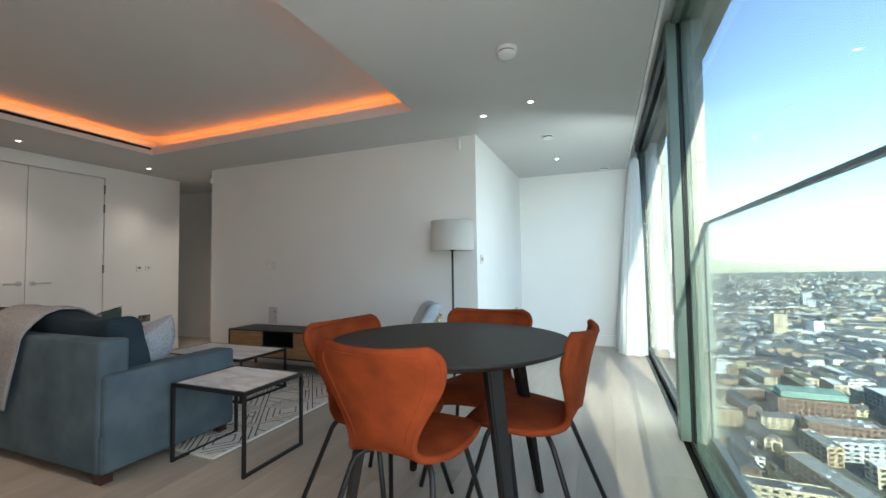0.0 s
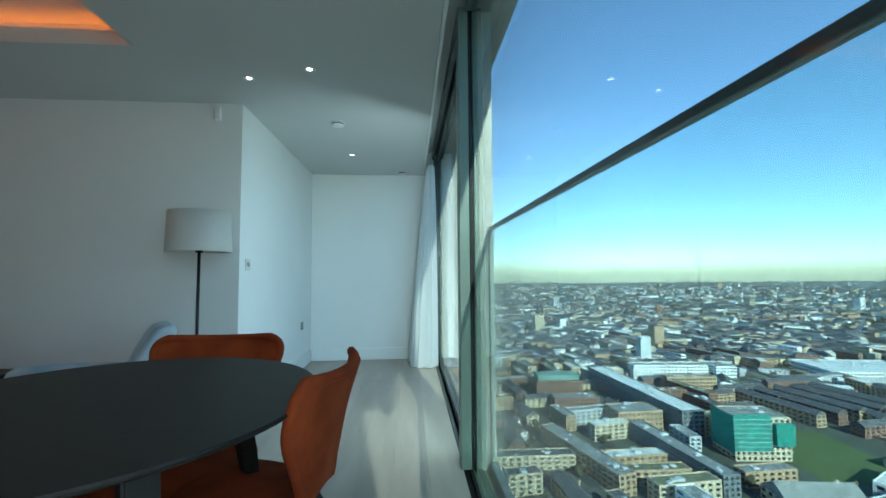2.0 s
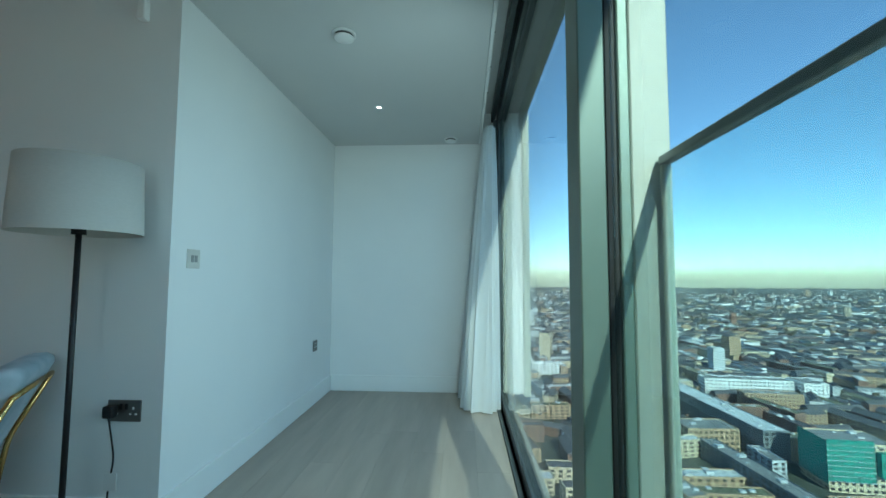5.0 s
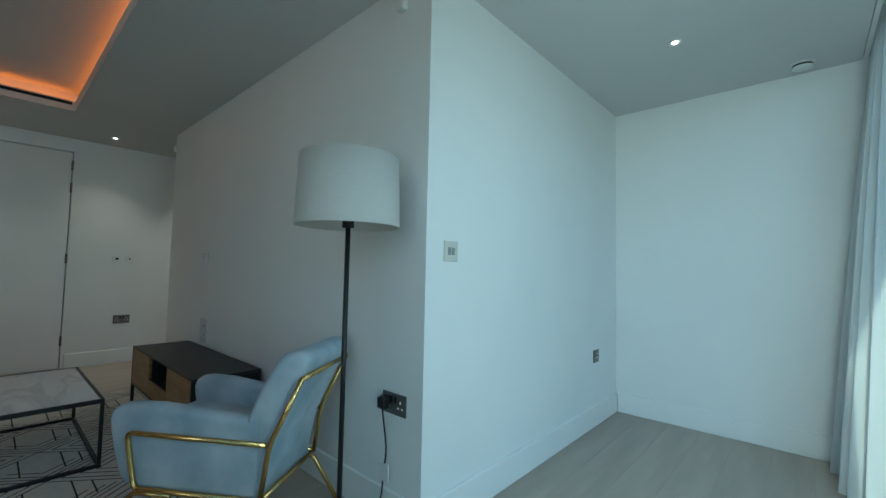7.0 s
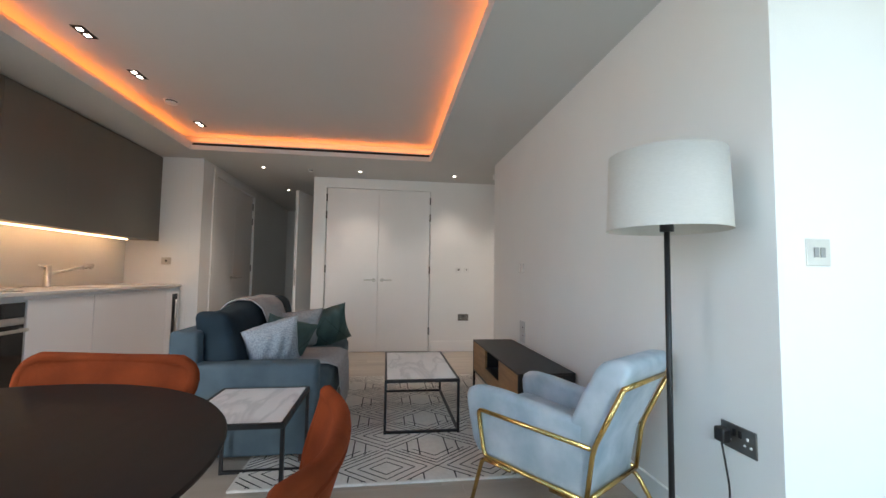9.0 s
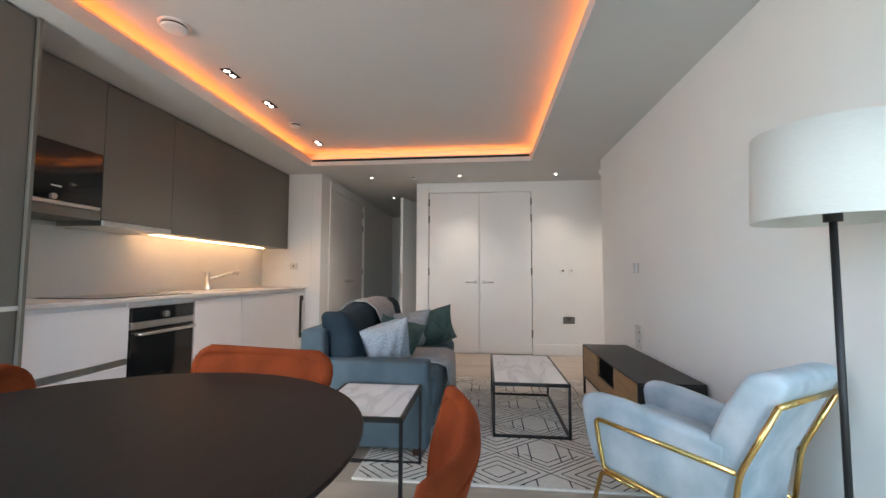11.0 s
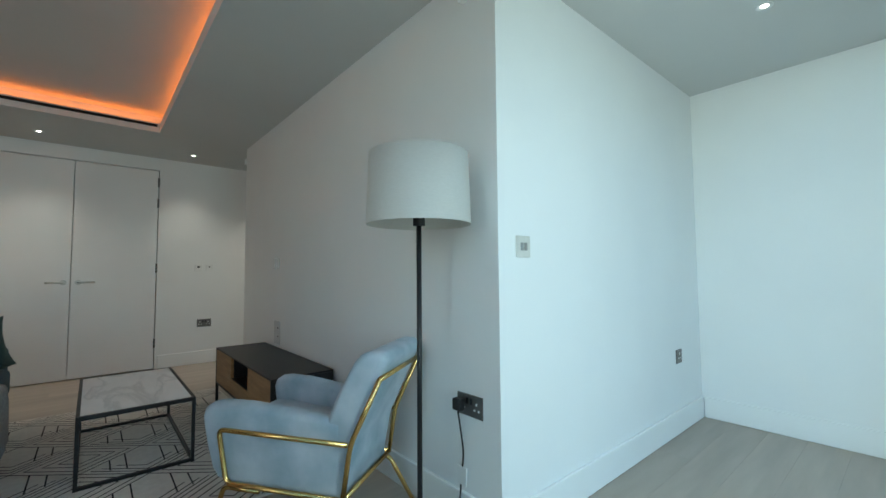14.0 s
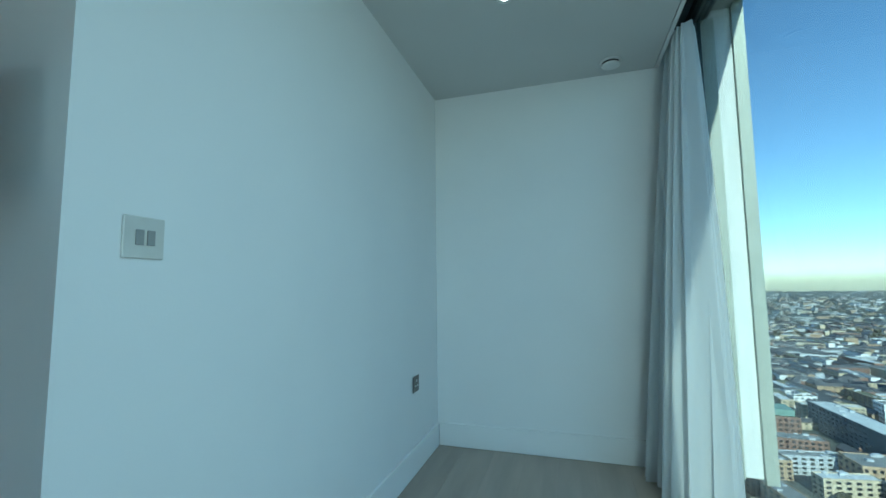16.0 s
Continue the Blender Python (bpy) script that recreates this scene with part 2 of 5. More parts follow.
def lathe(profile, n=32, at=(0, 0, 0), caps=True):
    """A turned shape about z from (radius, height) pairs."""
    bm = bmesh.new()
    rings = []
    for rr, z in profile:
        rings.append([bm.verts.new((at[0] + rr * math.cos(2 * math.pi * i / n), at[1] + rr * math.sin(2 * math.pi * i / n), at[2] + z)) for i in range(n)])
    for a, b in zip(rings, rings[1:]):
        for i in range(n):
            bm.faces.new((a[i], a[(i + 1) % n], b[(i + 1) % n], b[i]))
    for ring, flip in ((rings[0], True), (rings[-1], False)) if caps else ():
        if (ring[0].co - ring[n // 2].co).length > 1e-4:
            bm.faces.new(ring[::-1] if flip else ring)
    return bm


def rod(points, rad, n=10, bm=None, closed=False, bend=0.0):
    """A round bar along a line of points, its corners eased by bend metres."""
    bm = bm or bmesh.new()
    P = [Vector(p) for p in points]
    if bend:
        Q = [] if closed else [P[0]]
        idx = range(len(P)) if closed else range(1, len(P) - 1)
        for i in idx:
            a, b, c = P[i - 1], P[i], P[(i + 1) % len(P)]
            d1, d2 = min(bend, (a - b).length / 2.1), min(bend, (c - b).length / 2.1)
            s, e = b + (a - b).normalized() * d1, b + (c - b).normalized() * d2
            for k in range(6):
                u = k / 5
                Q.append(s * (1 - u) ** 2 + b * 2 * u * (1 - u) + e * u * u)
        if not closed:
            Q.append(P[-1])
        P = Q
    rings, side = [], None
    for i, p in enumerate(P):
        if closed:
            d = (P[(i + 1) % len(P)] - P[i - 1]).normalized()
        else:
            d = (P[min(i + 1, len(P) - 1)] - P[max(i - 1, 0)]).normalized()
        if side is None:
            side = d.orthogonal().normalized()
        side = (side - d * side.dot(d)).normalized()
        up = d.cross(side)
        rings.append([bm.verts.new(p + (side * math.cos(2 * math.pi * k / n) + up * math.sin(2 * math.pi * k / n)) * rad) for k in range(n)])
    pairs = list(zip(rings, rings[1:])) + ([(rings[-1], rings[0])] if closed else [])
    for a, b in pairs:
        for k in range(n):
            bm.faces.new((a[k], a[(k + 1) % n], b[(k + 1) % n], b[k]))
    if not closed:
        bm.faces.new(rings[0][::-1])
        bm.faces.new(rings[-1])
    return bm


def sheet(fn, nu, nv):
    """A grid of faces through fn(u, v), u and v from 0 to 1."""
    bm = bmesh.new()
    g = [[bm.verts.new(fn(i / nu, j / nv)) for j in range(nv + 1)] for i in range(nu + 1)]
    for i in range(nu):
        for j in range(nv):
            bm.faces.new((g[i][j], g[i + 1][j], g[i + 1][j + 1], g[i][j + 1]))
    return bm


def structure(name, bm, m, label, category):
    return tagged(part(name, bm, m), label, category, kind="structure")


# ---- the rooms ----
H, UP = 2.325, 2.50
CX = -4.426
YB, YK = 2.147, -4.085
XG = 1.575
KE = -3.76          # wall at the end of the kitchen run
HL = -3.31          # hall's door wall
HR = -2.213         # hall's other wall, side of the cupboard block
XE = -3.455         # end of the wall behind the media unit

structure("wall_media", boxes((XE, 0, 0, -0.12, 0.12, H + 0.4)), WALL, "matt white painted plaster wall behind the media unit", "wall")
structure("wall_alcove_side", boxes((-0.12, 0, 0, 0, YB + 0.12, H + 0.4)), WALL, "matt white painted alcove side wall with switch", "wall")
structure("wall_alcove_back", boxes((0.001, YB, 0, 1.80, YB + 0.12, 2.75)), WALL, "matt white painted alcove back wall beside curtain", "wall")
structure("wall_passage", boxes((XE, 0.12, 0, XE + 0.12, 1.0, H + 0.4), (-6.4, 1.0, 0, XE + 0.12, 1.12, H + 0.4)), WALL, "plain white walls of the side passage", "wall")
structure("wall_cupboard", boxes((CX - 0.12, -0.651 + 0.006, 0, CX, 0.273, H), (CX - 0.12, -2.045, 2.186, CX, -0.645, H), (CX - 0.12, HR, 0, CX, -2.045, H), (-6.4, 0.153, 0, CX - 0.121, 0.273, H + 0.4)), WALL, "white painted wall round the cupboard doors", "wall")
# unseen boards added to stop outside light leaking through the door gaps
structure("light_block_hall_doors", boxes((-5.60, HL - 0.20, 0, -4.05, HL - 0.125, 2.4)), WALL, "plain white lining behind the hall doors", "wall")
structure("light_block_cupboard", boxes((CX - 0.20, -2.12, 0, CX - 0.125, -0.58, 2.3)), WALL, "plain white back of the built-in cupboard", "wall")
structure("wall_hall_side", boxes((-7.7, HR + 0.001, 0, CX - 0.121, HR + 0.12, H + 0.4)), WALL, "white painted hall side wall in shade", "wall")
structure("wall_hall_end", boxes((-7.82, -3.4, 0, -7.70, HR + 0.12, H + 0.4)), WALL, "white painted wall at the end of the hall", "wall")
structure("wall_hall_doors", boxes((-4.105, HL - 0.12, 0, KE, HL, H + 0.4), (-7.7, HL - 0.12, 0, -5.555, HL, H + 0.4), (-5.555, HL - 0.12, 2.206, -4.105, HL, H + 0.4)), WALL, "white painted hall wall with double doors", "wall")
structure("wall_kitchen_end", boxes((KE - 0.12, YK, 0, KE, HL - 0.121, H + 0.4)), WALL, "white painted wall closing the kitchen run", "wall")
structure("wall_kitchen", boxes((KE - 0.12, YK - 0.12, 0, 1.60, YK, 2.9)), WALL, "plain white wall behind the kitchen units", "wall")
structure("wall_corridor_end", boxes((-6.52, 0.153, 0, -6.4, 1.37, H + 0.4)), WALL, "plain white wall closing the side passage", "wall")

# ceiling with the lit tray
TX0, TX1, TY0, TY1 = -3.41, -0.285, -3.305, -0.755
XC = 1.39
bm = boxes((-7.82, YK, H, TX0, 1.37, H + 0.085), (TX1, YK, H, XC, YB, H + 0.085), (TX0, YK, H, TX1, TY0, H + 0.085), (TX0, TY1, H, TX1, 1.37, H + 0.085))
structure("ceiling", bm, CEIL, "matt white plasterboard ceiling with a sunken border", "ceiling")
CV = 0.11
bm = boxes((TX0 - CV, TY0 - CV, UP, TX1 + CV, TY1 + CV, UP + 0.06),
           (TX0 - CV - 0.05, TY0 - CV, H + 0.086, TX0 - CV, TY1 + CV, UP), (TX1 + CV, TY0 - CV, H + 0.086, TX1 + CV + 0.05, TY1 + CV, UP),
           (TX0 - CV, TY0 - CV - 0.05, H + 0.086, TX1 + CV, TY0 - CV, UP), (TX0 - CV, TY1 + CV, H + 0.086, TX1 + CV, TY1 + CV + 0.05, UP))
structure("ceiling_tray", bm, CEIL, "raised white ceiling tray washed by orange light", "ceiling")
bm = boxes((XC, YK, 2.62, 1.80, YB, 2.70), (XC - 0.03, YK, H + 0.086, XC, YB, 2.62))
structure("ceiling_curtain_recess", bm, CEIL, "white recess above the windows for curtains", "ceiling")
structure("roof_slab", boxes((-7.9, -4.3, 2.75, 1.9, 2.4, 2.95)), CEIL, "concrete slab above the ceilings", "slab")

led = thing("cove_light_strip", pose(0, 0, 0), "orange glowing strip hidden in the ceiling tray", "light strip")
zl = H + 0.087
for row in ((TX0 - 0.085, TY0, zl, TX0 - 0.060, TY1, zl + 0.012), (TX1 + 0.060, TY0, zl, TX1 + 0.085, TY1, zl + 0.012), (TX0, TY0 - 0.085, zl, TX1, TY0 - 0.060, zl + 0.012), (TX0, TY1 + 0.060, zl, TX1, TY1 + 0.085, zl + 0.012)):
    part("strip", boxes(row), LED_ORANGE, led)
vent = thing("linear_air_slot", pose(TX0, 0, 0), "narrow black air slot along the ceiling tray edge", "air vent")
# the slot's dark inside is put on as a solid black strip
part("slot", boxes((0.0, TY0 + 0.02, H + 0.048, 0.004, TY1 - 0.02, H + 0.072)), DEEPBLACK, vent)

# skirting boards
SK = 0.145
def skirt(rows, label):
    bm = bmesh.new()
    for x0, y0, x1, y1 in rows:
        box(x0, y0, 0.001, x1, y1, SK, r=0.003, seg=1, bm=bm)
    structure("baseboard", bm, TRIM, label, "skirting board")
skirt([(XE, -0.016, -0.001, -0.0005)], "tall white painted skirting along the media wall")
skirt([(0.0005, -0.016, 0.016, YB - 0.017)], "tall white painted skirting along the alcove side")
skirt([(0.017, YB - 0.016, 1.50, YB - 0.0005)], "tall white painted skirting along the alcove back")
skirt([(CX + 0.0005, -0.62, CX + 0.016, 0.273)], "tall white painted skirting beside the cupboard")
skirt([(CX - 1.9, 0.984, XE, 0.9995)], "tall white painted skirting in the passage")

# windows
def frame_box(win, rows, m, name="window_frame", label=""):
    for row in rows:
        part(name, box(*row, r=0.003, seg=1), m, win, label)

w1 = thing("window_1", pose(0, 0, 0), "tall fixed window with dark gasket and pale frame", "window", kind="structure")
frame_box(w1, [(1.507, -0.80, 0.0, 1.565, -0.70, 2.60)], ALU, "mullion", "green-grey aluminium mullion")
frame_box(w1, [(1.566, -0.795, 0.0, 1.592, -0.71, 2.62)], RUBBER, "gasket", "black rubber gasket")
frame_box(w1, [(1.593, -0.80, -0.05, 1.617, -0.70, 2.62)], ALU, "mullion")
frame_box(w1, [(1.6175, -0.802, -0.05, 1.70, -0.70, 2.62)], ALUL, "outer_jamb", "pale outer jamb")
frame_box(w1, [(1.555, -4.08, -0.012, 1.570, -0.80, 0.004)], RUBBER, "gasket")
frame_box(w1, [(1.5705, -4.08, -0.06, 1.72, -0.803, -0.004)], ALU, "window_sill", "broad green-grey outer sill")
frame_box(w1, [(1.54, -4.08, 2.575, 1.70, -0.803, 2.619)], ALU, "window_head")
frame_box(w1, [(1.53, -4.084, 0.0, 1.60, -4.02, 2.575)], ALU, "mullion")
part("pane", boxes((1.577, -4.02, -0.003, 1.583, -0.796, 2.575)), GLASS, w1, "clear glass")

bal = thing("balustrade", pose(0, 0, 0), "glass balustrade with grey metal top rail outside window", "balustrade")
part("top_rail", box(1.667, -4.05, 1.299, 1.691, -0.812, 1.318, r=0.004), RAILM, bal, "grey metal top rail")
part("end_post", box(1.670, -0.826, 0.0, 1.690, -0.812, 1.2985, r=0.003, seg=1), ALUL, bal)
part("bottom_rail", box(1.66, -4.05, -0.003, 1.70, -0.828, 0.05, r=0.003, seg=1), RAILM, bal)
part("pane", boxes((1.676, -4.05, 0.051, 1.686, -0.828, 1.2985)), BALG, bal, "tinted toughened glass")

w2 = thing("window_2", pose(0, 0, 0), "tall sliding glass door in dark aluminium track", "window", kind="structure")
frame_box(w2, [(1.52, -0.699, -0.02, 1.545, YB - 0.002, 0.012), (1.565, -0.699, -0.02, 1.59, YB - 0.002, 0.018), (1.61, -0.699, -0.02, 1.64, YB - 0.002, 0.012)], ALUD, "floor_track", "dark aluminium floor track")
frame_box(w2, [(1.52, -0.699, -0.04, 1.66, YB - 0.002, -0.022)], ALUD, "window_sill")
frame_box(w2, [(1.51, -0.699, 2.53, 1.545, YB - 0.002, 2.619), (1.56, -0.699, 2.53, 1.59, YB - 0.002, 2.619), (1.605, -0.699, 2.53, 1.66, YB - 0.002, 2.619)], ALUD, "head_track", "dark aluminium head track")
frame_box(w2, [(1.53, YB - 0.07, 0.02, 1.60, YB - 0.003, 2.53)], ALUD, "side_frame")
frame_box(w2, [(1.601, YB - 0.08, 0.02, 1.69, YB - 0.003, 2.53)], ALUL, "outer_jamb")
frame_box(w2, [(1.562, -0.69, 0.02, 1.60, -0.62, 2.53), (1.562, YB - 0.16, 0.02, 1.60, YB - 0.071, 2.53)], ALUD, "stile")
frame_box(w2, [(1.562, -0.62, 0.019, 1.60, YB - 0.16, 0.07), (1.562, -0.62, 2.47, 1.60, YB - 0.16, 2.529)], ALUD, "rail")
part("pane", boxes((1.578, -0.62, 0.07, 1.584, YB - 0.16, 2.47)), GLASS, w2, "clear glass")
structure("facade_edge", boxes((1.66, -4.3, -0.4, 1.70, 2.4, -0.062), (1.80, -4.3, 2.64, 1.86, 2.4, 2.95), (1.575, -4.3, -0.3, 1.66, 2.4, -0.062)), ALUL, "pale metal facade bands of the tower", "facade")
structure("wall_facade_end", boxes((1.801, YB - 0.02, -0.02, 1.86, 2.4, 2.64)), ALUL, "pale metal facade panels", "facade")
structure("subfloor", boxes((-7.9, -4.3, -0.30, 1.574, 2.4, -0.022)), DEEPBLACK, "dark screed under the oak planks", "floor")

# ---- cupboards and hall doors ----
def lever(parent, x, y, z, sx, sy, n):
    """A lever handle with a round rose; n is the face's normal (x or y), sx/sy the way the lever points."""
    nx, ny = n
    g = part("handle", rod([(x + nx * 0.002, y + ny * 0.002, z), (x + nx * 0.05, y + ny * 0.05, z), (x + nx * 0.05 + sx * 0.13, y + ny * 0.05 + sy * 0.13, z)], 0.009, bend=0.02), STEEL, parent, "satin steel lever handle", True)
    part("rose", rod([(x + nx * 0.001, y + ny * 0.001, z), (x + nx * 0.008, y + ny * 0.008, z)], 0.026, 20), STEEL, g)

def hinge(parent, x, y, z):
    part("hinge", rod([(x, y, z - 0.05), (x, y, z + 0.05)], 0.009, 8), NICKEL, parent, "dark steel hinge")

cup = thing("cupboard_doors", pose(0, 0, 0), "pair of flush white built-in cupboard doors, closed", "cupboard")
for y0, y1, yh, s in ((-2.036, -1.3505, -1.40, -1), (-1.3455, -0.654, -1.29, 1)):
    d = part("door", box(CX - 0.045, y0, 0.008, CX - 0.004, y1, 2.18, r=0.002, seg=1), DOORP, cup)
    lever(d, CX - 0.004, yh, 0.957, 0, s, (1, 0))
    for z in (0.28, 1.10, 1.82, 2.05):
        hinge(d, CX + 0.002, y0 - 0.003 if s < 0 else y1 + 0.003, z)
part("architrave", boxes((CX, -2.20, 0.001, CX + 0.012, -2.048, 2.30), (CX, -2.047, 2.19, CX + 0.012, -0.648, 2.30)), TRIM, cup)

hd = thing("hall_double_door", pose(0, 0, 0), "pair of flush white double doors, closed", "door")
for x0, x1, xh, s in ((-4.828, -4.113, -4.77, 1), (-5.547, -4.832, -4.89, -1)):
    d = part("door", box(x0, HL - 0.045, 0.008, x1, HL - 0.02, 2.20, r=0.002, seg=1), DOORP, hd)
    lever(d, xh, HL - 0.02, 0.957, s, 0, (0, 1))
    for z in (0.28, 1.10, 1.82, 2.05):
        hinge(d, x1 if s > 0 else x0, HL - 0.014, z)
part("architrave", boxes((-4.108, HL, 0.001, -4.03, HL + 0.014, 2.28), (-5.64, HL, 0.001, -5.552, HL + 0.014, 2.28), (-5.551, HL, 2.204, -4.109, HL + 0.014, 2.28)), TRIM, hd)

od = thing("open_door", pose(-5.42, HR - 0.03, 0, 0, 0, -16.5), "flush white door standing open in the hall", "door")
d = part("leaf", box(0, -0.044, 0.008, 0.76, 0.0, 2.18, r=0.002, seg=1), DOORP, od)
lever(d, 0.70, -0.044, 0.957, -1, 0, (0, -1))
part("lock_plate", boxes((0.7601, -0.036, 0.86, 0.762, -0.008, 1.08)), STEEL, od)

# ---- kitchen ----
WT = 0.902
kx = [(-3.75, -3.48, "fridge"), (-3.477, -2.42, "door"), (-2.417, -1.815, "door"), (-1.812, -1.238, "oven"), (-1.235, -0.64, "drawers"), (-0.637, -0.02, "drawers")]
YF = -3.49
for x0, x1, what in kx:
    label = {"fridge": "white lacquered base unit with dark pull recess", "door": "handleless white lacquered kitchen base unit", "oven": "white base unit holding a built-in oven", "drawers": "white lacquered drawer unit with grip channel"}[what]
    u = thing("base_unit", pose(0, 0, 0), label, "kitchen unit", "kitchen base units")
    part("body", boxes((x0, YK + 0.005, 0.10, x1, YF - 0.022, 0.875)), WHITEL, u)
    part("plinth", boxes((x0, YK + 0.1, 0.001, x1, YF - 0.06, 0.099)), WHITEL, u)
    if what in ("fridge", "door"):
        part("front", box(x0 + 0.002, YF - 0.021, 0.105, x1 - 0.002, YF, 0.850, r=0.0015, seg=1), WHITEL, u)
        if what == "fridge":
            part("pull_recess", box(x0 + 0.055, YF + 0.0005, 0.30, x0 + 0.155, YF + 0.004, 0.80), BLACK, u, "dark vertical pull recess")
            part("handle", rod([(x0 + 0.105, YF + 0.016, 0.36), (x0 + 0.105, YF + 0.016, 0.74)], 0.009, 10), STEEL, u, "steel bar handle", True)
    elif what == "drawers":
        for z0, z1 in ((0.105, 0.488), (0.530, 0.850)):
            part("drawer_front", box(x0 + 0.002, YF - 0.021, z0, x1 - 0.002, YF, z1, r=0.0015, seg=1), WHITEL, u)
        part("grip_channel", boxes((x0 + 0.002, YF - 0.018, 0.489, x1 - 0.002, YF - 0.008, 0.529)), STEEL, u, "brushed aluminium grip channel")
    else:
        part("front", box(x0 + 0.002, YF - 0.021, 0.105, x1 - 0.002, YF, 0.29, r=0.0015, seg=1), WHITEL, u)

ov = thing("oven", pose(0, 0, 0), "built-in black glass oven with steel handle", "oven")
part("door", box(-1.80, YF - 0.02, 0.296, -1.25, YF + 0.002, 0.70, r=0.003, seg=1), OVEN, ov, "black glass oven door")
part("control_panel", box(-1.80, YF - 0.02, 0.745, -1.25, YF + 0.002, 0.838, r=0.003, seg=1), OVEN, ov)
part("steel_band", box(-1.80, YF - 0.02, 0.703, -1.25, YF + 0.004, 0.742, r=0.002, seg=1), STEEL, ov)
part("knob", rod([(-1.52, YF + 0.002, 0.78), (-1.52, YF + 0.022, 0.78)], 0.022, 20), STEEL, ov, "steel knob")
part("handle", rod([(-1.77, YF + 0.002, 0.67), (-1.77, YF + 0.045, 0.67), (-1.28, YF + 0.045, 0.67), (-1.28, YF + 0.002, 0.67)], 0.011, 10, bend=0.01), STEEL, ov, "steel bar handle", True)

ct = thing("worktop", pose(0, 0, 0), "thin white quartz kitchen worktop", "worktop")
part("slab", box(KE + 0.001, YK + 0.001, 0.879, -0.02, -3.475, WT, r=0.002, seg=1), QUARTZ, ct)
part("grip_profile", boxes((KE + 0.001, -3.53, 0.853, -0.02, -3.515, 0.8785)), STEEL, ct)
sp = thing("splashback", pose(0, 0, 0), "pale stone splashback behind the worktop", "splashback")
part("panel", boxes((KE + 0.001, YK + 0.0005, WT + 0.001, -0.62, YK + 0.013, 1.372)), SPLASH, sp)
hob = thing("hob", pose(0, 0, 0), "flush black glass induction hob on the worktop", "hob")
part("glass", box(-1.87, -4.0, WT + 0.0005, -1.10, -3.56, WT + 0.006, r=0.002, seg=1), OVEN, hob)
tap = thing("kitchen_tap", pose(-2.58, -3.95, WT), "chrome kitchen tap with angled spout", "tap")
part("body", lathe([(0.030, 0.0), (0.030, 0.010), (0.025, 0.012), (0.025, 0.172), (0.022, 0.178), (0.0, 0.178)], 24), STEEL, tap, "", True)
part("spout", rod([(-0.01, 0, 0.105), (-0.41, 0.05, 0.178)], 0.014, 12), STEEL, tap, "", True)
part("spray_head", rod([(-0.33, 0.04, 0.163), (-0.425, 0.052, 0.181)], 0.018, 14), STEEL, tap, "", True)
part("lever", rod([(0.02, 0, 0.15), (0.07, -0.01, 0.175)], 0.007, 8), STEEL, tap, "", True)
part("aerator", rod([(-0.405, 0.049, 0.178), (-0.408, 0.049, 0.148)], 0.012, 12), STEEL, tap, "", True)
snk = thing("sink", pose(0, 0, 0), "stainless undermount sink set in the worktop", "sink")
part("rim", boxes((-3.05, -3.95, WT + 0.0003, -2.72, -3.58, WT + 0.0015)), STEEL, snk)

UY, UB = -3.74, 1.376
for x0, x1 in ((KE + 0.003, -3.02), (-3.0195, -2.43), (-2.4295, -1.843)):
    u = thing("wall_unit", pose(0, 0, 0), "handleless taupe lacquered wall unit", "kitchen unit", "kitchen wall units")
    part("body", boxes((x0, YK + 0.003, UB, x1, UY - 0.021, H - 0.002)), TAUPE, u)
    part("door", box(x0 + 0.0001, UY - 0.02, UB - 0.004, x1 - 0.0001, UY, H - 0.012), TAUPE, u)
u = thing("hood_unit", pose(0, 0, 0), "taupe wall unit with slim pull-out cooker hood", "cooker hood")
part("body", boxes((-1.84, YK + 0.003, UB + 0.03, -1.248, UY - 0.021, H - 0.002)), TAUPE, u)
part("door", box(-1.839, UY - 0.02, UB + 0.03, -1.249, UY, H - 0.012, r=0.001, seg=1), TAUPE, u)
part("visor", box(-1.838, YK + 0.02, UB - 0.012, -1.25, UY + 0.006, UB + 0.027, r=0.003, seg=1), STEEL, u, "brushed steel hood visor")
u = thing("microwave_unit", pose(0, 0, 0), "taupe wall unit around a built-in microwave", "kitchen unit")
part("body", boxes((-1.245, YK + 0.003, UB + 0.02, -0.645, UY - 0.021, H - 0.002)), TAUPE, u)
part("door", box(-1.244, UY - 0.02, 1.825, -0.646, UY, H - 0.012, r=0.001, seg=1), TAUPE, u)
part("lower_front", box(-1.244, UY - 0.02, UB + 0.02, -0.646, UY, 1.455, r=0.001, seg=1), TAUPE, u)
mw = thing("microwave", pose(0, 0, 0), "built-in black glass microwave with steel trim", "microwave")
part("door", box(-1.240, UY - 0.02, 1.482, -0.65, UY + 0.002, 1.823, r=0.003, seg=1), OVEN, mw)
part("trim", box(-1.240, UY - 0.02, 1.457, -0.65, UY + 0.004, 1.48, r=0.002, seg=1), STEEL, mw)
part("knob", rod([(-0.94, UY + 0.002, 1.50), (-0.94, UY + 0.02, 1.50)], 0.017, 18), STEEL, mw)
part("display", boxes((-0.99, UY + 0.0022, 1.56, -0.93, UY + 0.003, 1.568)), WHITEP, mw)
tu = thing("tall_unit", pose(0, 0, 0), "full-height taupe lacquered kitchen housing", "kitchen unit")
part("body", boxes((-0.60, YK + 0.003, 0.0, 0.40, -3.50, H - 0.002)), TAUPE, tu)
part("side_panel", box(-0.62, YK + 0.003, 0.0, -0.602, -3.46, H - 0.002, r=0.001, seg=1), TAUPE, tu)
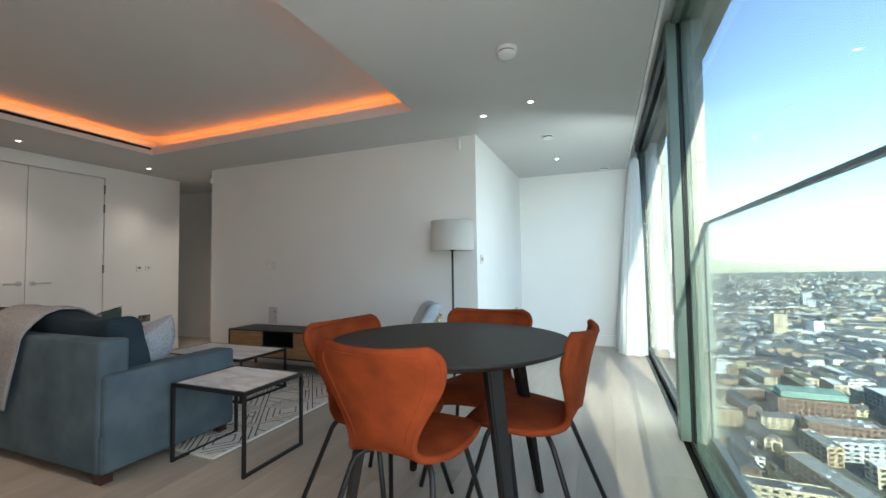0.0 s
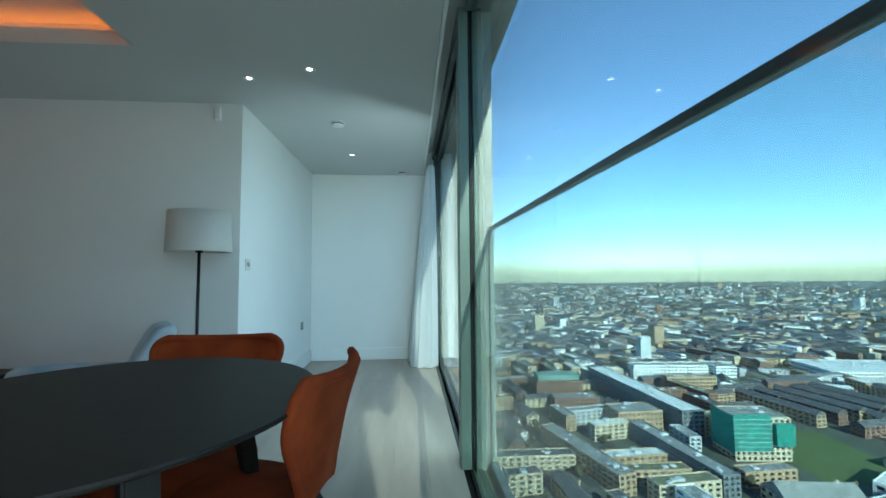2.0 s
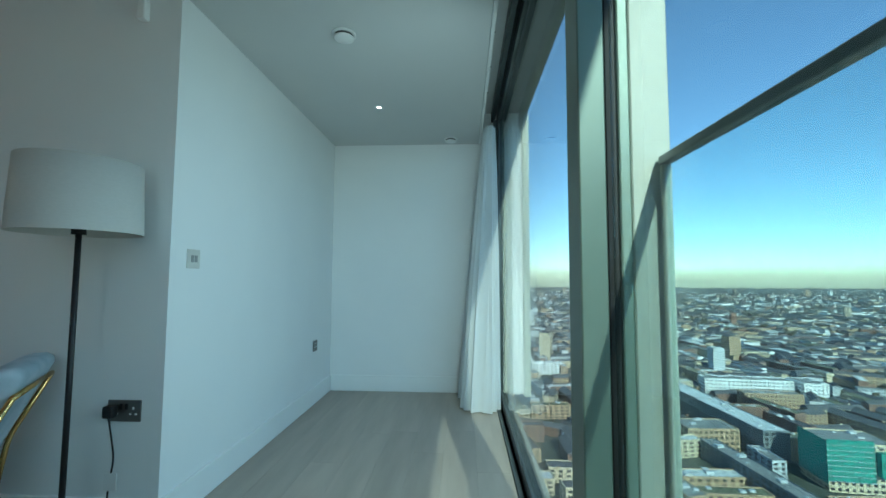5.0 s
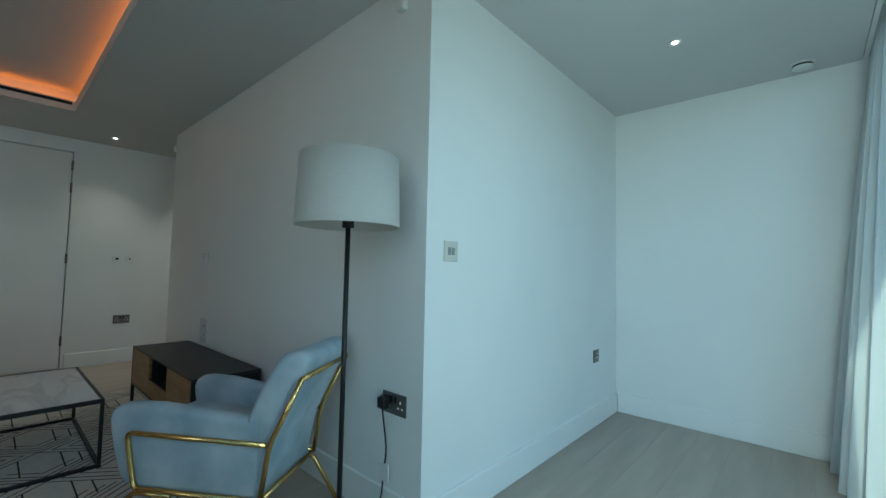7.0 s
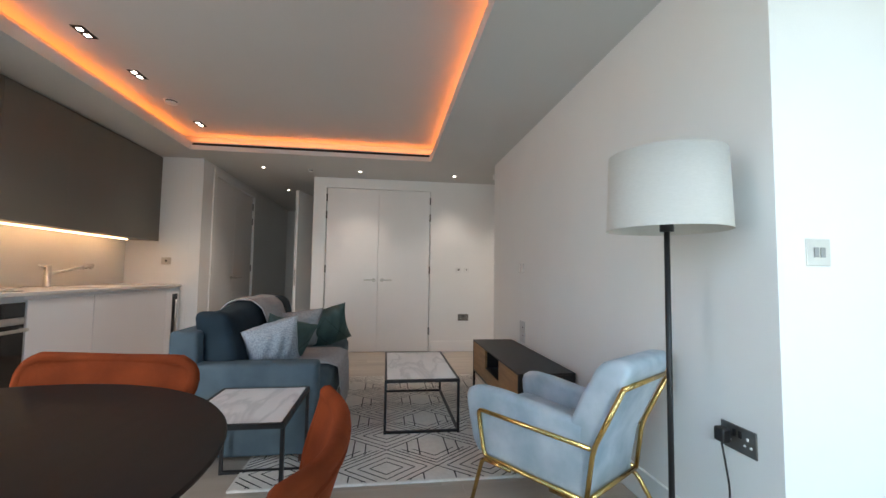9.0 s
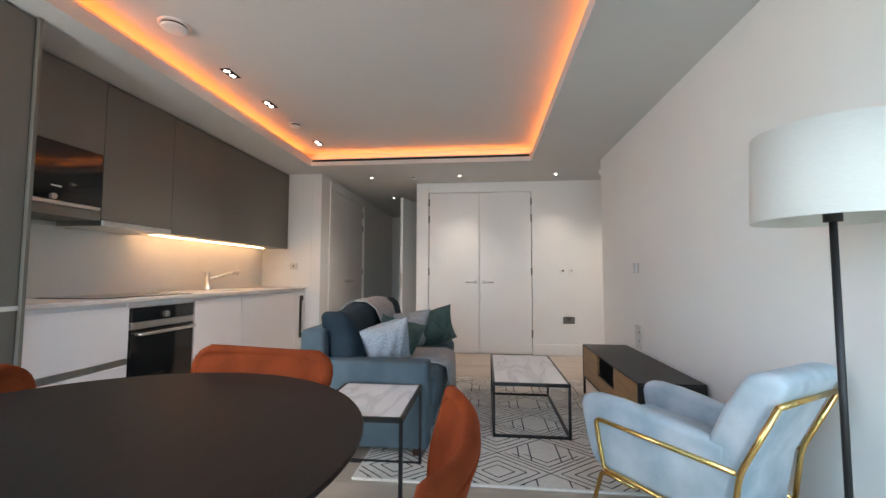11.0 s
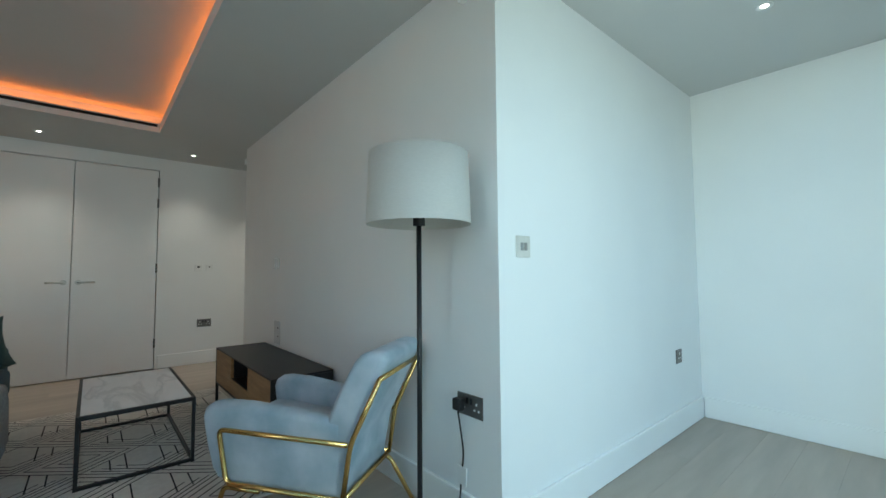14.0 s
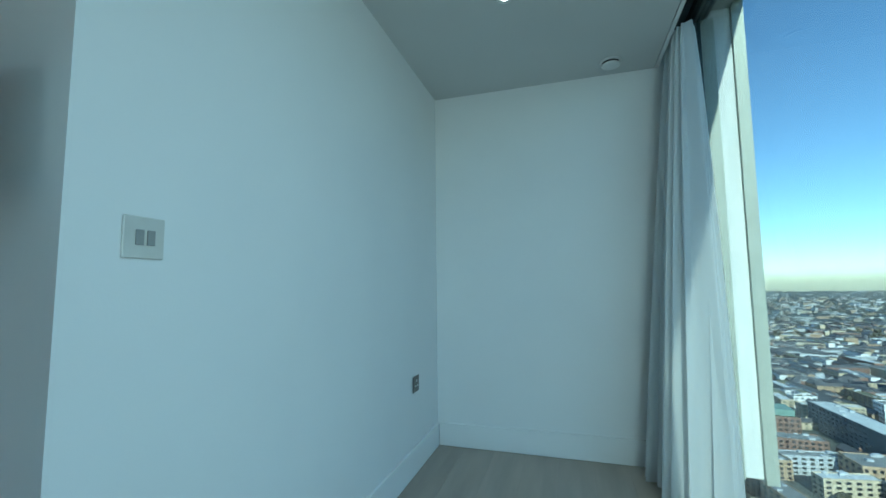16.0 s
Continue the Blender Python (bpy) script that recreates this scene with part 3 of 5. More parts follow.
for x0 in (-0.60, -0.09):
    part("door", box(x0 + 0.002, -3.499, 0.10, x0 + 0.488, -3.478, H - 0.012, r=0.001, seg=1), TAUPE, tu)
ul = thing("cabinet_light", pose(0, 0, 0), "warm strip light under the wall units", "light strip")
part("strip", boxes((-3.56, -3.955, UB - 0.009, -1.86, -3.940, UB - 0.003)), LED_WARM, ul)

# ---- ceiling fittings ----
def lamp_beam(x, y, z, watts):
    """The soft cone of light under a lit ceiling lamp."""
    d = bpy.data.lights.new("lamp_beam", 'SPOT')
    d.energy, d.color, d.spot_size, d.spot_blend, d.shadow_soft_size = watts, (1.0, 0.90, 0.80), radians(94), 1.0, 0.08
    new("lamp_beam", d).matrix_world = pose(x, y, z - 0.02)
def downlight(x, y, z=H, on=True):
    d = thing("downlight", pose(x, y, z), "small round recessed ceiling downlight, lit", "downlight", "ceiling downlights")
    part("bezel", lathe([(0.036, -0.0005), (0.036, -0.004), (0.026, -0.005), (0.022, -0.001)], 24), WHITEP, d, "", True)
    part("lamp", lathe([(0.016, -0.0008), (0.016, -0.0022), (0.0, -0.0022)], 20), LED_WHITE, d, "glowing lamp")
for x, y in ((0.202, -0.415), (0.617, -0.556), (0.619, 1.266), (-4.04, -2.745), (-4.04, -1.589), (-4.06, -0.38), (-3.95, 0.45), (-5.44, -2.77)):
    downlight(x, y)
for x, y in ((-4.04, -2.745), (-4.04, -1.589), (-4.06, -0.38)):
    lamp_beam(x, y, H, 3.8)
lamp_beam(-3.95, 0.45, H, 6.0)
for x in (-1.55, -2.09, -3.11):
    lamp_beam(x, -3.09, UP, 5.0)
    d = thing("twin_spotlight", pose(x, -3.09, UP), "square trimless twin recessed spotlight, lit", "downlight", "tray spotlights")
    part("housing", boxes((-0.072, -0.036, -0.0005, 0.072, 0.036, -0.003)), DEEPBLACK, d)
    for k in (-1, 1):
        part("lamp", box(0.035 * k - 0.016, -0.018, -0.0031, 0.035 * k + 0.016, 0.010, -0.005), LED_WHITE, d, "glowing lamp")
def round_vent(x, y, z, r, label):
    d = thing("ceiling_vent", pose(x, y, z), label, "air vent", "round ceiling vents")
    part("ring", lathe([(r, -0.0005), (r, -0.006), (r * 0.78, -0.010), (r * 0.74, -0.002)], 32), WHITEP, d, "", True)
    # solid black neck, drawn for the shade inside the valve's gap
    part("gap", lathe([(r * 0.73, -0.0006), (r * 0.73, -0.019), (0, -0.019)], 24), DEEPBLACK, d)
    part("disc", lathe([(r * 0.82, -0.0195), (r * 0.82, -0.026), (r * 0.7, -0.030), (0, -0.031)], 28), WHITEP, d, "", True)
round_vent(1.132, 1.99, H, 0.062, "round white ceiling air valve by the curtain")
round_vent(0.63, 0.34, H, 0.062, "round white ceiling air valve in the alcove")
round_vent(-0.98, -3.06, UP, 0.085, "round white air valve in the ceiling tray")
round_vent(-2.55, -3.08, UP, 0.06, "small round white air valve in the ceiling tray")
round_vent(-4.04, -2.19, H, 0.03, "tiny white round ceiling sensor")
sd = thing("smoke_detector", pose(0.62, -1.384, H), "round white smoke detector on the ceiling", "smoke detector")
part("base", lathe([(0.058, -0.0005), (0.058, -0.014), (0.054, -0.017), (0, -0.017)], 32), WHITEP, sd, "", True)
part("vents", lathe([(0.046, -0.0172), (0.046, -0.028), (0, -0.028)], 32), GREYF, sd, "grey vent band", True)
part("cap", lathe([(0.051, -0.0282), (0.050, -0.040), (0.040, -0.047), (0, -0.049)], 32), WHITEP, sd, "", True)
pir = thing("alarm_sensor", pose(-0.165, 0, 2.24), "small white alarm sensor high on the wall", "sensor")
part("case", box(-0.022, -0.035, -0.05, 0.022, -0.001, 0.05, r=0.008), WHITEP, pir)
ps = thing("door_closer", pose(XE + 0.02, 0, 2.19), "small white sensor at the wall end", "sensor")
part("case", box(-0.03, -0.02, -0.03, 0.0, -0.001, 0.03, r=0.004), WHITEP, ps)
ctk = thing("curtain_track", pose(0, 0, 0), "slim white curtain track along the ceiling recess", "curtain track")
part("track", boxes((XC + 0.004, YK + 0.01, H - 0.002, XC + 0.024, YB - 0.005, H + 0.02)), WHITEP, ctk)
for k in range(14):
    part("screw", rod([(XC + 0.06, -3.9 + 0.43 * k, 2.619), (XC + 0.06, -3.9 + 0.43 * k, 2.613)], 0.006, 8), NICKEL, ctk)

# ---- switches and sockets ----
def plate(name, at, w, h, m, label, cat, pieces):
    """A wall plate facing local -y."""
    t = thing(name, at, label, cat)
    part("plate", box(-w / 2, -0.007, -h / 2, w / 2, -0.0005, h / 2, r=0.002, seg=1), m, t)
    for nm, x, z, pw, ph, pm in pieces:
        part(nm, box(x - pw / 2, -0.011, z - ph / 2, x + pw / 2, -0.0072, z + ph / 2, r=0.001, seg=1), pm, t)
    return t
DOUBLE = [("rocker", -0.012, 0.018, 0.012, 0.024, BLACK), ("rocker", 0.012, 0.018, 0.012, 0.024, BLACK)]
for cx in (-0.042, 0.042):
    DOUBLE += [("pin_hole", cx, 0.012, 0.008, 0.010, WHITEP), ("pin_hole", cx - 0.012, -0.012, 0.009, 0.007, WHITEP), ("pin_hole", cx + 0.012, -0.012, 0.009, 0.007, WHITEP)]
s2 = plate("wall_socket", pose(-0.162, 0, 0.497), 0.146, 0.088, NICKEL, "black nickel double socket with a plug in it", "socket", DOUBLE)
plate("wall_socket", pose(CX, -0.177, 0.462, 0, 0, 90), 0.146, 0.088, NICKEL, "black nickel double socket on white wall", "socket", DOUBLE)
plate("wall_socket", pose(0, 1.737, 0.478, 0, 0, 90), 0.088, 0.088, NICKEL, "grey metal single socket low in the alcove", "socket", [("pin_hole", 0, 0.018, 0.008, 0.012, WHITEP), ("pin_hole", -0.014, -0.010, 0.011, 0.008, WHITEP), ("pin_hole", 0.014, -0.010, 0.011, 0.008, WHITEP)])
plate("light_switch", pose(0, 0.146, 1.14, 0, 0, 90), 0.088, 0.088, mat("satin_nickel", (0.68, 0.66, 0.61), 0.4, 0.2, scale=10), "satin nickel light switch with two pale rockers", "light switch", [("rocker", -0.012, 0, 0.017, 0.032, GREYP), ("rocker", 0.012, 0, 0.017, 0.032, GREYP)])
for y in (-0.247, -0.135):
    plate("thermostat", pose(CX, y, 1.105, 0, 0, 90), 0.075, 0.075, WHITEP, "white square wall control with dark display", "thermostat", [("display", 0, 0.008, 0.026 if y < -0.2 else 0.008, 0.022, BLACK)])
for x in (-2.53, -2.44):
    plate("blank_plate", pose(x, 0, 1.116), 0.055, 0.086, PLATE, "narrow white blank wall plate", "wall plate", [("cover", 0, 0, 0.045, 0.076, WHITEP)])
plate("media_plate", pose(-2.45, 0, 0.545), 0.13, 0.19, PLATE, "white television wiring plate low on wall", "wall plate", [("outlet", 0.03, 0.04, 0.016, 0.012, BLACK), ("outlet", 0.03, -0.03, 0.014, 0.010, NICKEL)])
plate("fused_spur", pose(KE, -3.65, 1.155, 0, 0, 90), 0.10, 0.075, STEEL, "steel fused switch on the kitchen end wall", "switch", [("rocker", 0, 0, 0.02, 0.022, BLACK)])
plug = thing("lamp_plug", pose(-0.204, -0.007, 0.50), "black mains plug with thin hanging cable", "plug")
part("body", box(-0.022, -0.040, -0.026, 0.022, -0.004, 0.024, r=0.008), BLACK, plug)
part("cable", rod([(0.0, -0.025, -0.03), (0.012, -0.022, -0.10), (0.028, -0.02, -0.19), (0.012, -0.02, -0.28), (0.004, -0.02, -0.38), (-0.01, -0.03, -0.44), (-0.045, -0.06, -0.475), (0.02, -0.07, -0.482), (0.03, -0.04, -0.45), (-0.03, -0.06, -0.48), (0.02, -0.2, -0.488)], 0.0035, 6, bend=0.04), BLACK, plug, "thin black cable", True)
part("tag", boxes((-0.008, -0.024, -0.315, 0.044, -0.018, -0.245)), WHITEP, plug, "white paper tag")

# ---- rug with line pattern ----
RX0, RX1, RY0, RY1 = -3.12, -0.985, -1.955, -0.305
rug = thing("rug", pose(0, 0, 0), "cream rug with black geometric diamond lines", "rug")
part("weave", box(RX0, RY0, 0.0006, RX1, RY1, 0.011, r=0.003, seg=1), RUG, rug)
part("binding", boxes((RX1, RY0, 0.0006, RX1 + 0.005, RY1, 0.010), (RX0 - 0.005, RY0, 0.0006, RX0, RY1, 0.010), (RX0, RY0 - 0.005, 0.0006, RX1, RY0, 0.010), (RX0, RY1, 0.0006, RX1, RY1 + 0.005, 0.010)), RUG, rug, "pale woven edge")
bm = bmesh.new()
def rug_line(ax, ay, bx, by, w=0.0072):
    # clip to the rug
    dx, dy = bx - ax, by - ay
    lo, hi = 0.0, 1.0
    for p, d, mn, mx in ((ax, dx, RX0 + 0.01, RX1 - 0.01), (ay, dy, RY0 + 0.01, RY1 - 0.01)):
        if abs(d) < 1e-9:
            if p < mn or p > mx:
                return
            continue
        t0, t1 = sorted(((mn - p) / d, (mx - p) / d))
        lo, hi = max(lo, t0), min(hi, t1)
    if hi - lo < 1e-3:
        return
    a, b = Vector((ax + dx * lo, ay + dy * lo, 0.0116)), Vector((ax + dx * hi, ay + dy * hi, 0.0116))
    s = (b - a).normalized().cross(Vector((0, 0, 1))) * w / 2
    bm.faces.new([bm.verts.new(v) for v in (a - s, b - s, b + s, a + s)])
GW, GH = 0.275, 0.225          # half width (y) and half depth (x) of a diamond
for i in range(-1, 7):
    for j in range(-1, 6):
        for odd in (0, 1):
            cx, cy = RX1 - 0.15 - (2 * i + odd) * GH, RY0 + 0.2 + (2 * j + odd) * GW
            for k in (1.0, 0.84, 0.68, 0.45) if odd else (1.0, 0.80, 0.55, 0.32):
                if k == 1.0:
                    for sx, sy in ((1, 1), (1, -1), (-1, 1), (-1, -1)):
                        rug_line(cx + sx * GH, cy, cx, cy + sy * GW)
                else:
                    for sy in (1, -1):
                        rug_line(cx + GH * k, cy, cx, cy + sy * GW * k)
                        if not odd:
                            rug_line(cx - GH * k, cy, cx, cy + sy * GW * k)
            if odd:
                for sy in (1, -1):
                    for k in (0.3, 0.55):
                        rug_line(cx - GH * (1 - k), cy + sy * GW * k, cx + GH * 0.52 * (1 - k), cy + sy * GW * k)
part("line_pattern", bm, RUGL, rug, "black woven diamond line pattern")

# ---- tables with marble tops ----
def frame_table(name, x0, x1, y0, y1, h, label, long_rails):
    t = thing(name, pose((x0 + x1) / 2, (y0 + y1) / 2, 0.0), label, "table")
    a, b = (x1 - x0) / 2, (y1 - y0) / 2
    s = 0.016
    part("tabletop", box(-a + s, -b + s, h - 0.018, a - s, b - s, h, r=0.001, seg=1), MARBLE, t, "white veined marble top")
    part("top_frame", boxes((-a, -b, h - 0.02, -a + s, b, h + 0.001), (a - s, -b, h - 0.02, a, b, h + 0.001), (-a + s, -b, h - 0.02, a - s, -b + s, h + 0.001), (-a + s, b - s, h - 0.02, a - s, b, h + 0.001)), BLACK, t)
    for sx in (-1, 1):
        for sy in (-1, 1):
            x, y = sx * (a - s / 2), sy * (b - s / 2)
            part("leg", boxes((x - s / 2, y - s / 2, 0.0, x + s / 2, y + s / 2, h - 0.0205)), BLACK, t)
    for sx in (-1, 1):
        x = sx * (a - s / 2)
        part("floor_rail", boxes((x - s / 2, -b + s, 0.001, x + s / 2, b - s, 0.017)), BLACK, t)
    if long_rails:
        for sy in (-1, 1):
            y = sy * (b - s / 2)
            part("floor_rail", boxes((-a + s, y - s / 2, 0.001, a - s, y + s / 2, 0.017)), BLACK, t)
    return t
st = frame_table("side_table", -1.185, -0.635, -2.065, -1.625, 0.437, "small side table with marble top beside the sofa", False)
cf = frame_table("coffee_table", -2.545, -1.59, -1.225, -0.728, 0.345, "coffee table with marble top on the rug", True)
cf.location.z = 0.012

# ---- media unit ----
mx0, mx1, my0, my1, mt = -2.68, -1.345, -0.405, -0.03, 0.44
mu = thing("media_unit", pose(0, 0, 0), "low black media unit with oak drawer fronts", "media unit")
part("top", box(mx0, my0, mt - 0.012, mx1, my1, mt, r=0.001, seg=1), BLACK, mu)
part("side_panel", boxes((mx0, my0, 0.16, mx0 + 0.014, my1, mt - 0.0125)), BLACK, mu)
part("side_panel", boxes((mx1 - 0.014, my0, 0.16, mx1, my1, mt - 0.0125)), BLACK, mu)
part("bottom", boxes((mx0 + 0.0145, my0, 0.16, mx1 - 0.0145, my1, 0.172)), BLACK, mu)
part("back", boxes((mx0 + 0.0145, my1 - 0.01, 0.1725, mx1 - 0.0145, my1, mt - 0.0125)), BLACK, mu)
for x0, x1, z0 in ((mx0 + 0.016, mx0 + 0.462, 0.174), (mx1 - 0.462, mx1 - 0.016, 0.174)):
    part("drawer_front", box(x0, my0 + 0.002, z0, x1, my0 + 0.02, mt - 0.014, r=0.001, seg=1), OAK, mu, "oak veneer drawer front")
part("drawer_front", box(mx0 + 0.465, my0 + 0.002, 0.174, mx1 - 0.465, my0 + 0.02, 0.275, r=0.001, seg=1), OAK, mu, "oak veneer drawer front")
part("niche", boxes((mx0 + 0.465, my0 + 0.004, 0.277, mx1 - 0.465, my0 + 0.3, 0.283), (mx0 + 0.463, my0 + 0.021, 0.284, mx0 + 0.467, my1 - 0.011, mt - 0.013), (mx1 - 0.467, my0 + 0.021, 0.284, mx1 - 0.463, my1 - 0.011, mt - 0.013)), BLACK, mu, "open black niche")
for sx in (mx0 + 0.009, mx1 - 0.009):
    for sy in (my0 + 0.009, my1 - 0.009):
        part("leg", boxes((sx - 0.009, sy - 0.009, 0.0, sx + 0.009, sy + 0.009, 0.1595)), BLACK, mu)

# ---- dining table ----
TC, TR, TH = (0.478, -1.998), 0.512, 0.763
dt = thing("dining_table", pose(TC[0], TC[1], 0), "round black dining table on four splayed legs", "dining table")
part("tabletop", lathe([(TR - 0.05, TH - 0.030), (TR - 0.008, TH - 0.014), (TR - 0.001, TH - 0.008), (TR, TH - 0.004), (TR - 0.003, TH), (0, TH)], 96), TABLE, dt, "", False)
part("apron", lathe([(0.30, TH - 0.075), (0.30, TH - 0.0305), (0.26, TH - 0.0305), (0.26, TH - 0.075)], 48), TABLE, dt, "", True)
for k in range(4):
    a = radians(47 + 90 * k)
    c, s = math.cos(a), math.sin(a)
    bm = bmesh.new()
    rows = []
    for z, rr, w, d in ((0.0, 0.465, 0.017, 0.015), (TH - 0.031, 0.335, 0.032, 0.024)):
        rows.append([bm.verts.new((c * (rr + p * d) - s * q * w, s * (rr + p * d) + c * q * w, z)) for p, q in ((-1, -1), (1, -1), (1, 1), (-1, 1))])
    for i in range(4):
        bm.faces.new((rows[0][i], rows[0][(i + 1) % 4], rows[1][(i + 1) % 4], rows[1][i]))
    bm.faces.new(rows[0][::-1]); bm.faces.new(rows[1])
    bmesh.ops.bevel(bm, geom=[e for e in bm.edges], offset=0.006, segments=2, affect='EDGES')
    part("leg", bm, TABLE, dt)

# ---- dining chairs ----
PROF = [(0.225, 0.430, 0.150), (0.222, 0.442, 0.180), (0.190, 0.455, 0.205), (0.11, 0.456, 0.218), (0.02, 0.448, 0.214), (-0.06, 0.444, 0.195), (-0.125, 0.448, 0.160), (-0.165, 0.462, 0.132), (-0.190, 0.495, 0.118), (-0.205, 0.545, 0.130), (-0.218, 0.605, 0.165), (-0.230, 0.665, 0.205), (-0.243, 0.720, 0.232), (-0.257, 0.765, 0.240), (-0.265, 0.790, 0.226), (-0.268, 0.803, 0.196)]
def prof(u):
    f = u * (len(PROF) - 1)
    i = min(int(f), len(PROF) - 2)
    t = f - i
    p = [PROF[max(i - 1, 0)], PROF[i], PROF[i + 1], PROF[min(i + 2, len(PROF) - 1)]]
    return [0.5 * (2 * p[1][k] + (p[2][k] - p[0][k]) * t + (2 * p[0][k] - 5 * p[1][k] + 4 * p[2][k] - p[3][k]) * t * t + (3 * p[1][k] - p[0][k] - 3 * p[2][k] + p[3][k]) * t ** 3) for k in range(3)]
def shell(u, v):
    y, z, w = prof(u)
    q = 2 * v - 1
    back = max(0.0, min(1.0, (u - 0.5) * 4))
    e = abs(q) ** 2.4
    x = w * q
    y += back * 0.045 * e
    z += (1 - back) * (-0.012 * e) + (0.010 * (abs(q) ** 2) * back * max(0, u - 0.85) / 0.15)
    if u < 0.12:
        z -= 0.008 * (0.12 - u) / 0.12
    return (x, y, z)
def dining_chair(at):
    t = thing("dining_chair", at, "rust orange velvet dining chair with black steel legs", "chair", "chairs round the table")
    sh = part("shell", sheet(shell, 44, 18), ORANGE, t, "padded rust velvet seat shell", True)
    so = sh.modifiers.new("pad", 'SOLIDIFY')
    so.thickness, so.offset = 0.026, 0.0
    bv = sh.modifiers.new("round", 'BEVEL')
    bv.width, bv.segments, bv.limit_method, bv.angle_limit = 0.010, 3, 'ANGLE', radians(50)
    # raised seam along the shell's rim
    rim = [shell(u / 30, 0.0) for u in range(31)] + [shell(1, v / 10) for v in range(1, 11)] + [shell(1 - u / 30, 1.0) for u in range(1, 31)] + [shell(0, 1 - v / 10) for v in range(1, 10)]
    part("piping", rod([Vector(p) * 1.0 for p in rim], 0.0150, 8, closed=True), ORANGE, sh, "stitched velvet rim", True)
    seam = [(0.56 + 0.38 * k / 20, 0.085) for k in range(21)] + [(0.95, 0.085 + 0.83 * k / 16) for k in range(1, 16)] + [(0.94 - 0.38 * k / 20, 0.915) for k in range(21)]
    part("seam", rod([Vector(shell(u, v)) + Vector((0, -0.0135, 0)) for u, v in seam], 0.0032, 6, bend=0.01), ORANGE, sh, "stitched seam across the back", True)
    for sx in (-1, 1):
        part("leg", rod([(sx * 0.03, 0.05, 0.420), (sx * 0.165, 0.13, 0.410), (sx * 0.235, 0.245, 0.0)], 0.0105, 10, bend=0.05), BLACK, t, "", True)
        part("leg", rod([(sx * 0.03, -0.02, 0.420), (sx * 0.155, -0.12, 0.405), (sx * 0.235, -0.270, 0.0)], 0.0105, 10, bend=0.05), BLACK, t, "", True)
    part("mount", box(-0.06, -0.05, 0.420, 0.06, 0.09, 0.432, r=0.003, seg=1), BLACK, t)
    return t
ch = dining_chair(pose(0.41, -2.265, 0, 0, 0, -3))
for x, y, r in ((0.125, -2.00, -100), (0.475, -1.560, 181), (0.797, -1.86, 83)):
    copy_thing(ch, pose(x, y, 0, 0, 0, r))

# ---- floor lamp ----
lp = thing("floor_lamp", pose(-0.144, -0.274, 0), "floor lamp with white drum shade, black pole", "floor lamp")
part("base", lathe([(0.13, 0.0), (0.13, 0.016), (0.126, 0.02), (0, 0.02)], 40), MARBLE, lp, "round white stone base")
part("pole", lathe([(0.0095, 0.0202), (0.0095, 1.27), (0, 1.27)], 16), BLACK, lp, "", True)
part("fitting", lathe([(0.022, 1.21), (0.022, 1.25), (0.014, 1.26), (0.014, 1.30), (0, 1.30)], 20), BLACK, lp, "", True)
sh = part("shade", lathe([(0.193, 1.214), (0.184, 1.474), (0.182, 1.474), (0.191, 1.214), (0.193, 1.214)], 64, caps=False), SHADE, lp, "white linen drum shade", True)
part("spider", rod([(-0.188, 0, 1.262), (0.188, 0, 1.262)], 0.002, 6), STEEL, sh)

# ---- curtain ----
cu = thing("curtain", pose(0, 0, 0), "white sheer curtain drawn back in soft folds", "curtain")
def fold(u, v):
    """u along the gathered width, v from floor to top."""
    z = 0.012 + v * 2.35
    g = 0.30 + 0.70 * (1 - v) ** 0.75
    ph = u * 2 * math.pi * 9.5
    x = 1.400 + 0.075 * v + (0.165 * g) * math.sin(ph + 0.6 * math.sin(3.1 * u + 2 * v)) * (0.72 + 0.28 * math.sin(11 * u)) - 0.05 * (1 - v) * (1 - u)
    y = 2.04 - (0.50 * (0.56 + 0.44 * (1 - v))) * u + 0.02 * math.cos(ph * 2) * g
    return (x, y, z)
part("cloth", sheet(fold, 230, 30), VOILE, cu, "white voile cloth", True)
part("hem", sheet(lambda u, v: tuple(Vector(fold(u, v * 0.03)) + Vector((0.002, 0.002, 0))), 150, 1), VOILE, cu, "", True)
part("heading", sheet(lambda u, v: tuple(Vector(fold(u, 0.975 + v * 0.025)) + Vector((0.002, 0.002, 0))), 150, 1), VOILE, cu, "", True)

# ---- sofa ----
SX0, SX1, SYB, SYF = -3.02, -1.232, -2.385, -1.60
sf = thing("sofa", pose(0, 0, 0), "slate blue velvet two-seat sofa with cushions", "sofa")
part("base", box(SX0 + 0.01, SYB + 0.01, 0.055, SX1 - 0.01, SYF - 0.02, 0.25, r=0.015), SOFA, sf)
for x0, x1 in ((SX0, SX0 + 0.15), (SX1 - 0.15, SX1)):
    part("arm", box(x0, SYB + 0.015, 0.055, x1, SYF, 0.548, r=0.022, seg=3), SOFA, sf, "", True)
part("back_frame", box(SX0 + 0.02, SYB, 0.055, SX1 - 0.03, SYB + 0.15, 0.722, r=0.022, seg=3), SOFA, sf, "", True)
xm = (SX0 + SX1) / 2
for x0, x1 in ((SX0 + 0.155, xm - 0.003), (xm + 0.003, SX1 - 0.155)):
    part("seat_cushion", box(x0, SYB + 0.155, 0.255, x1, SYF + 0.03, 0.43, r=0.035, seg=4), SOFA, sf, "", True)
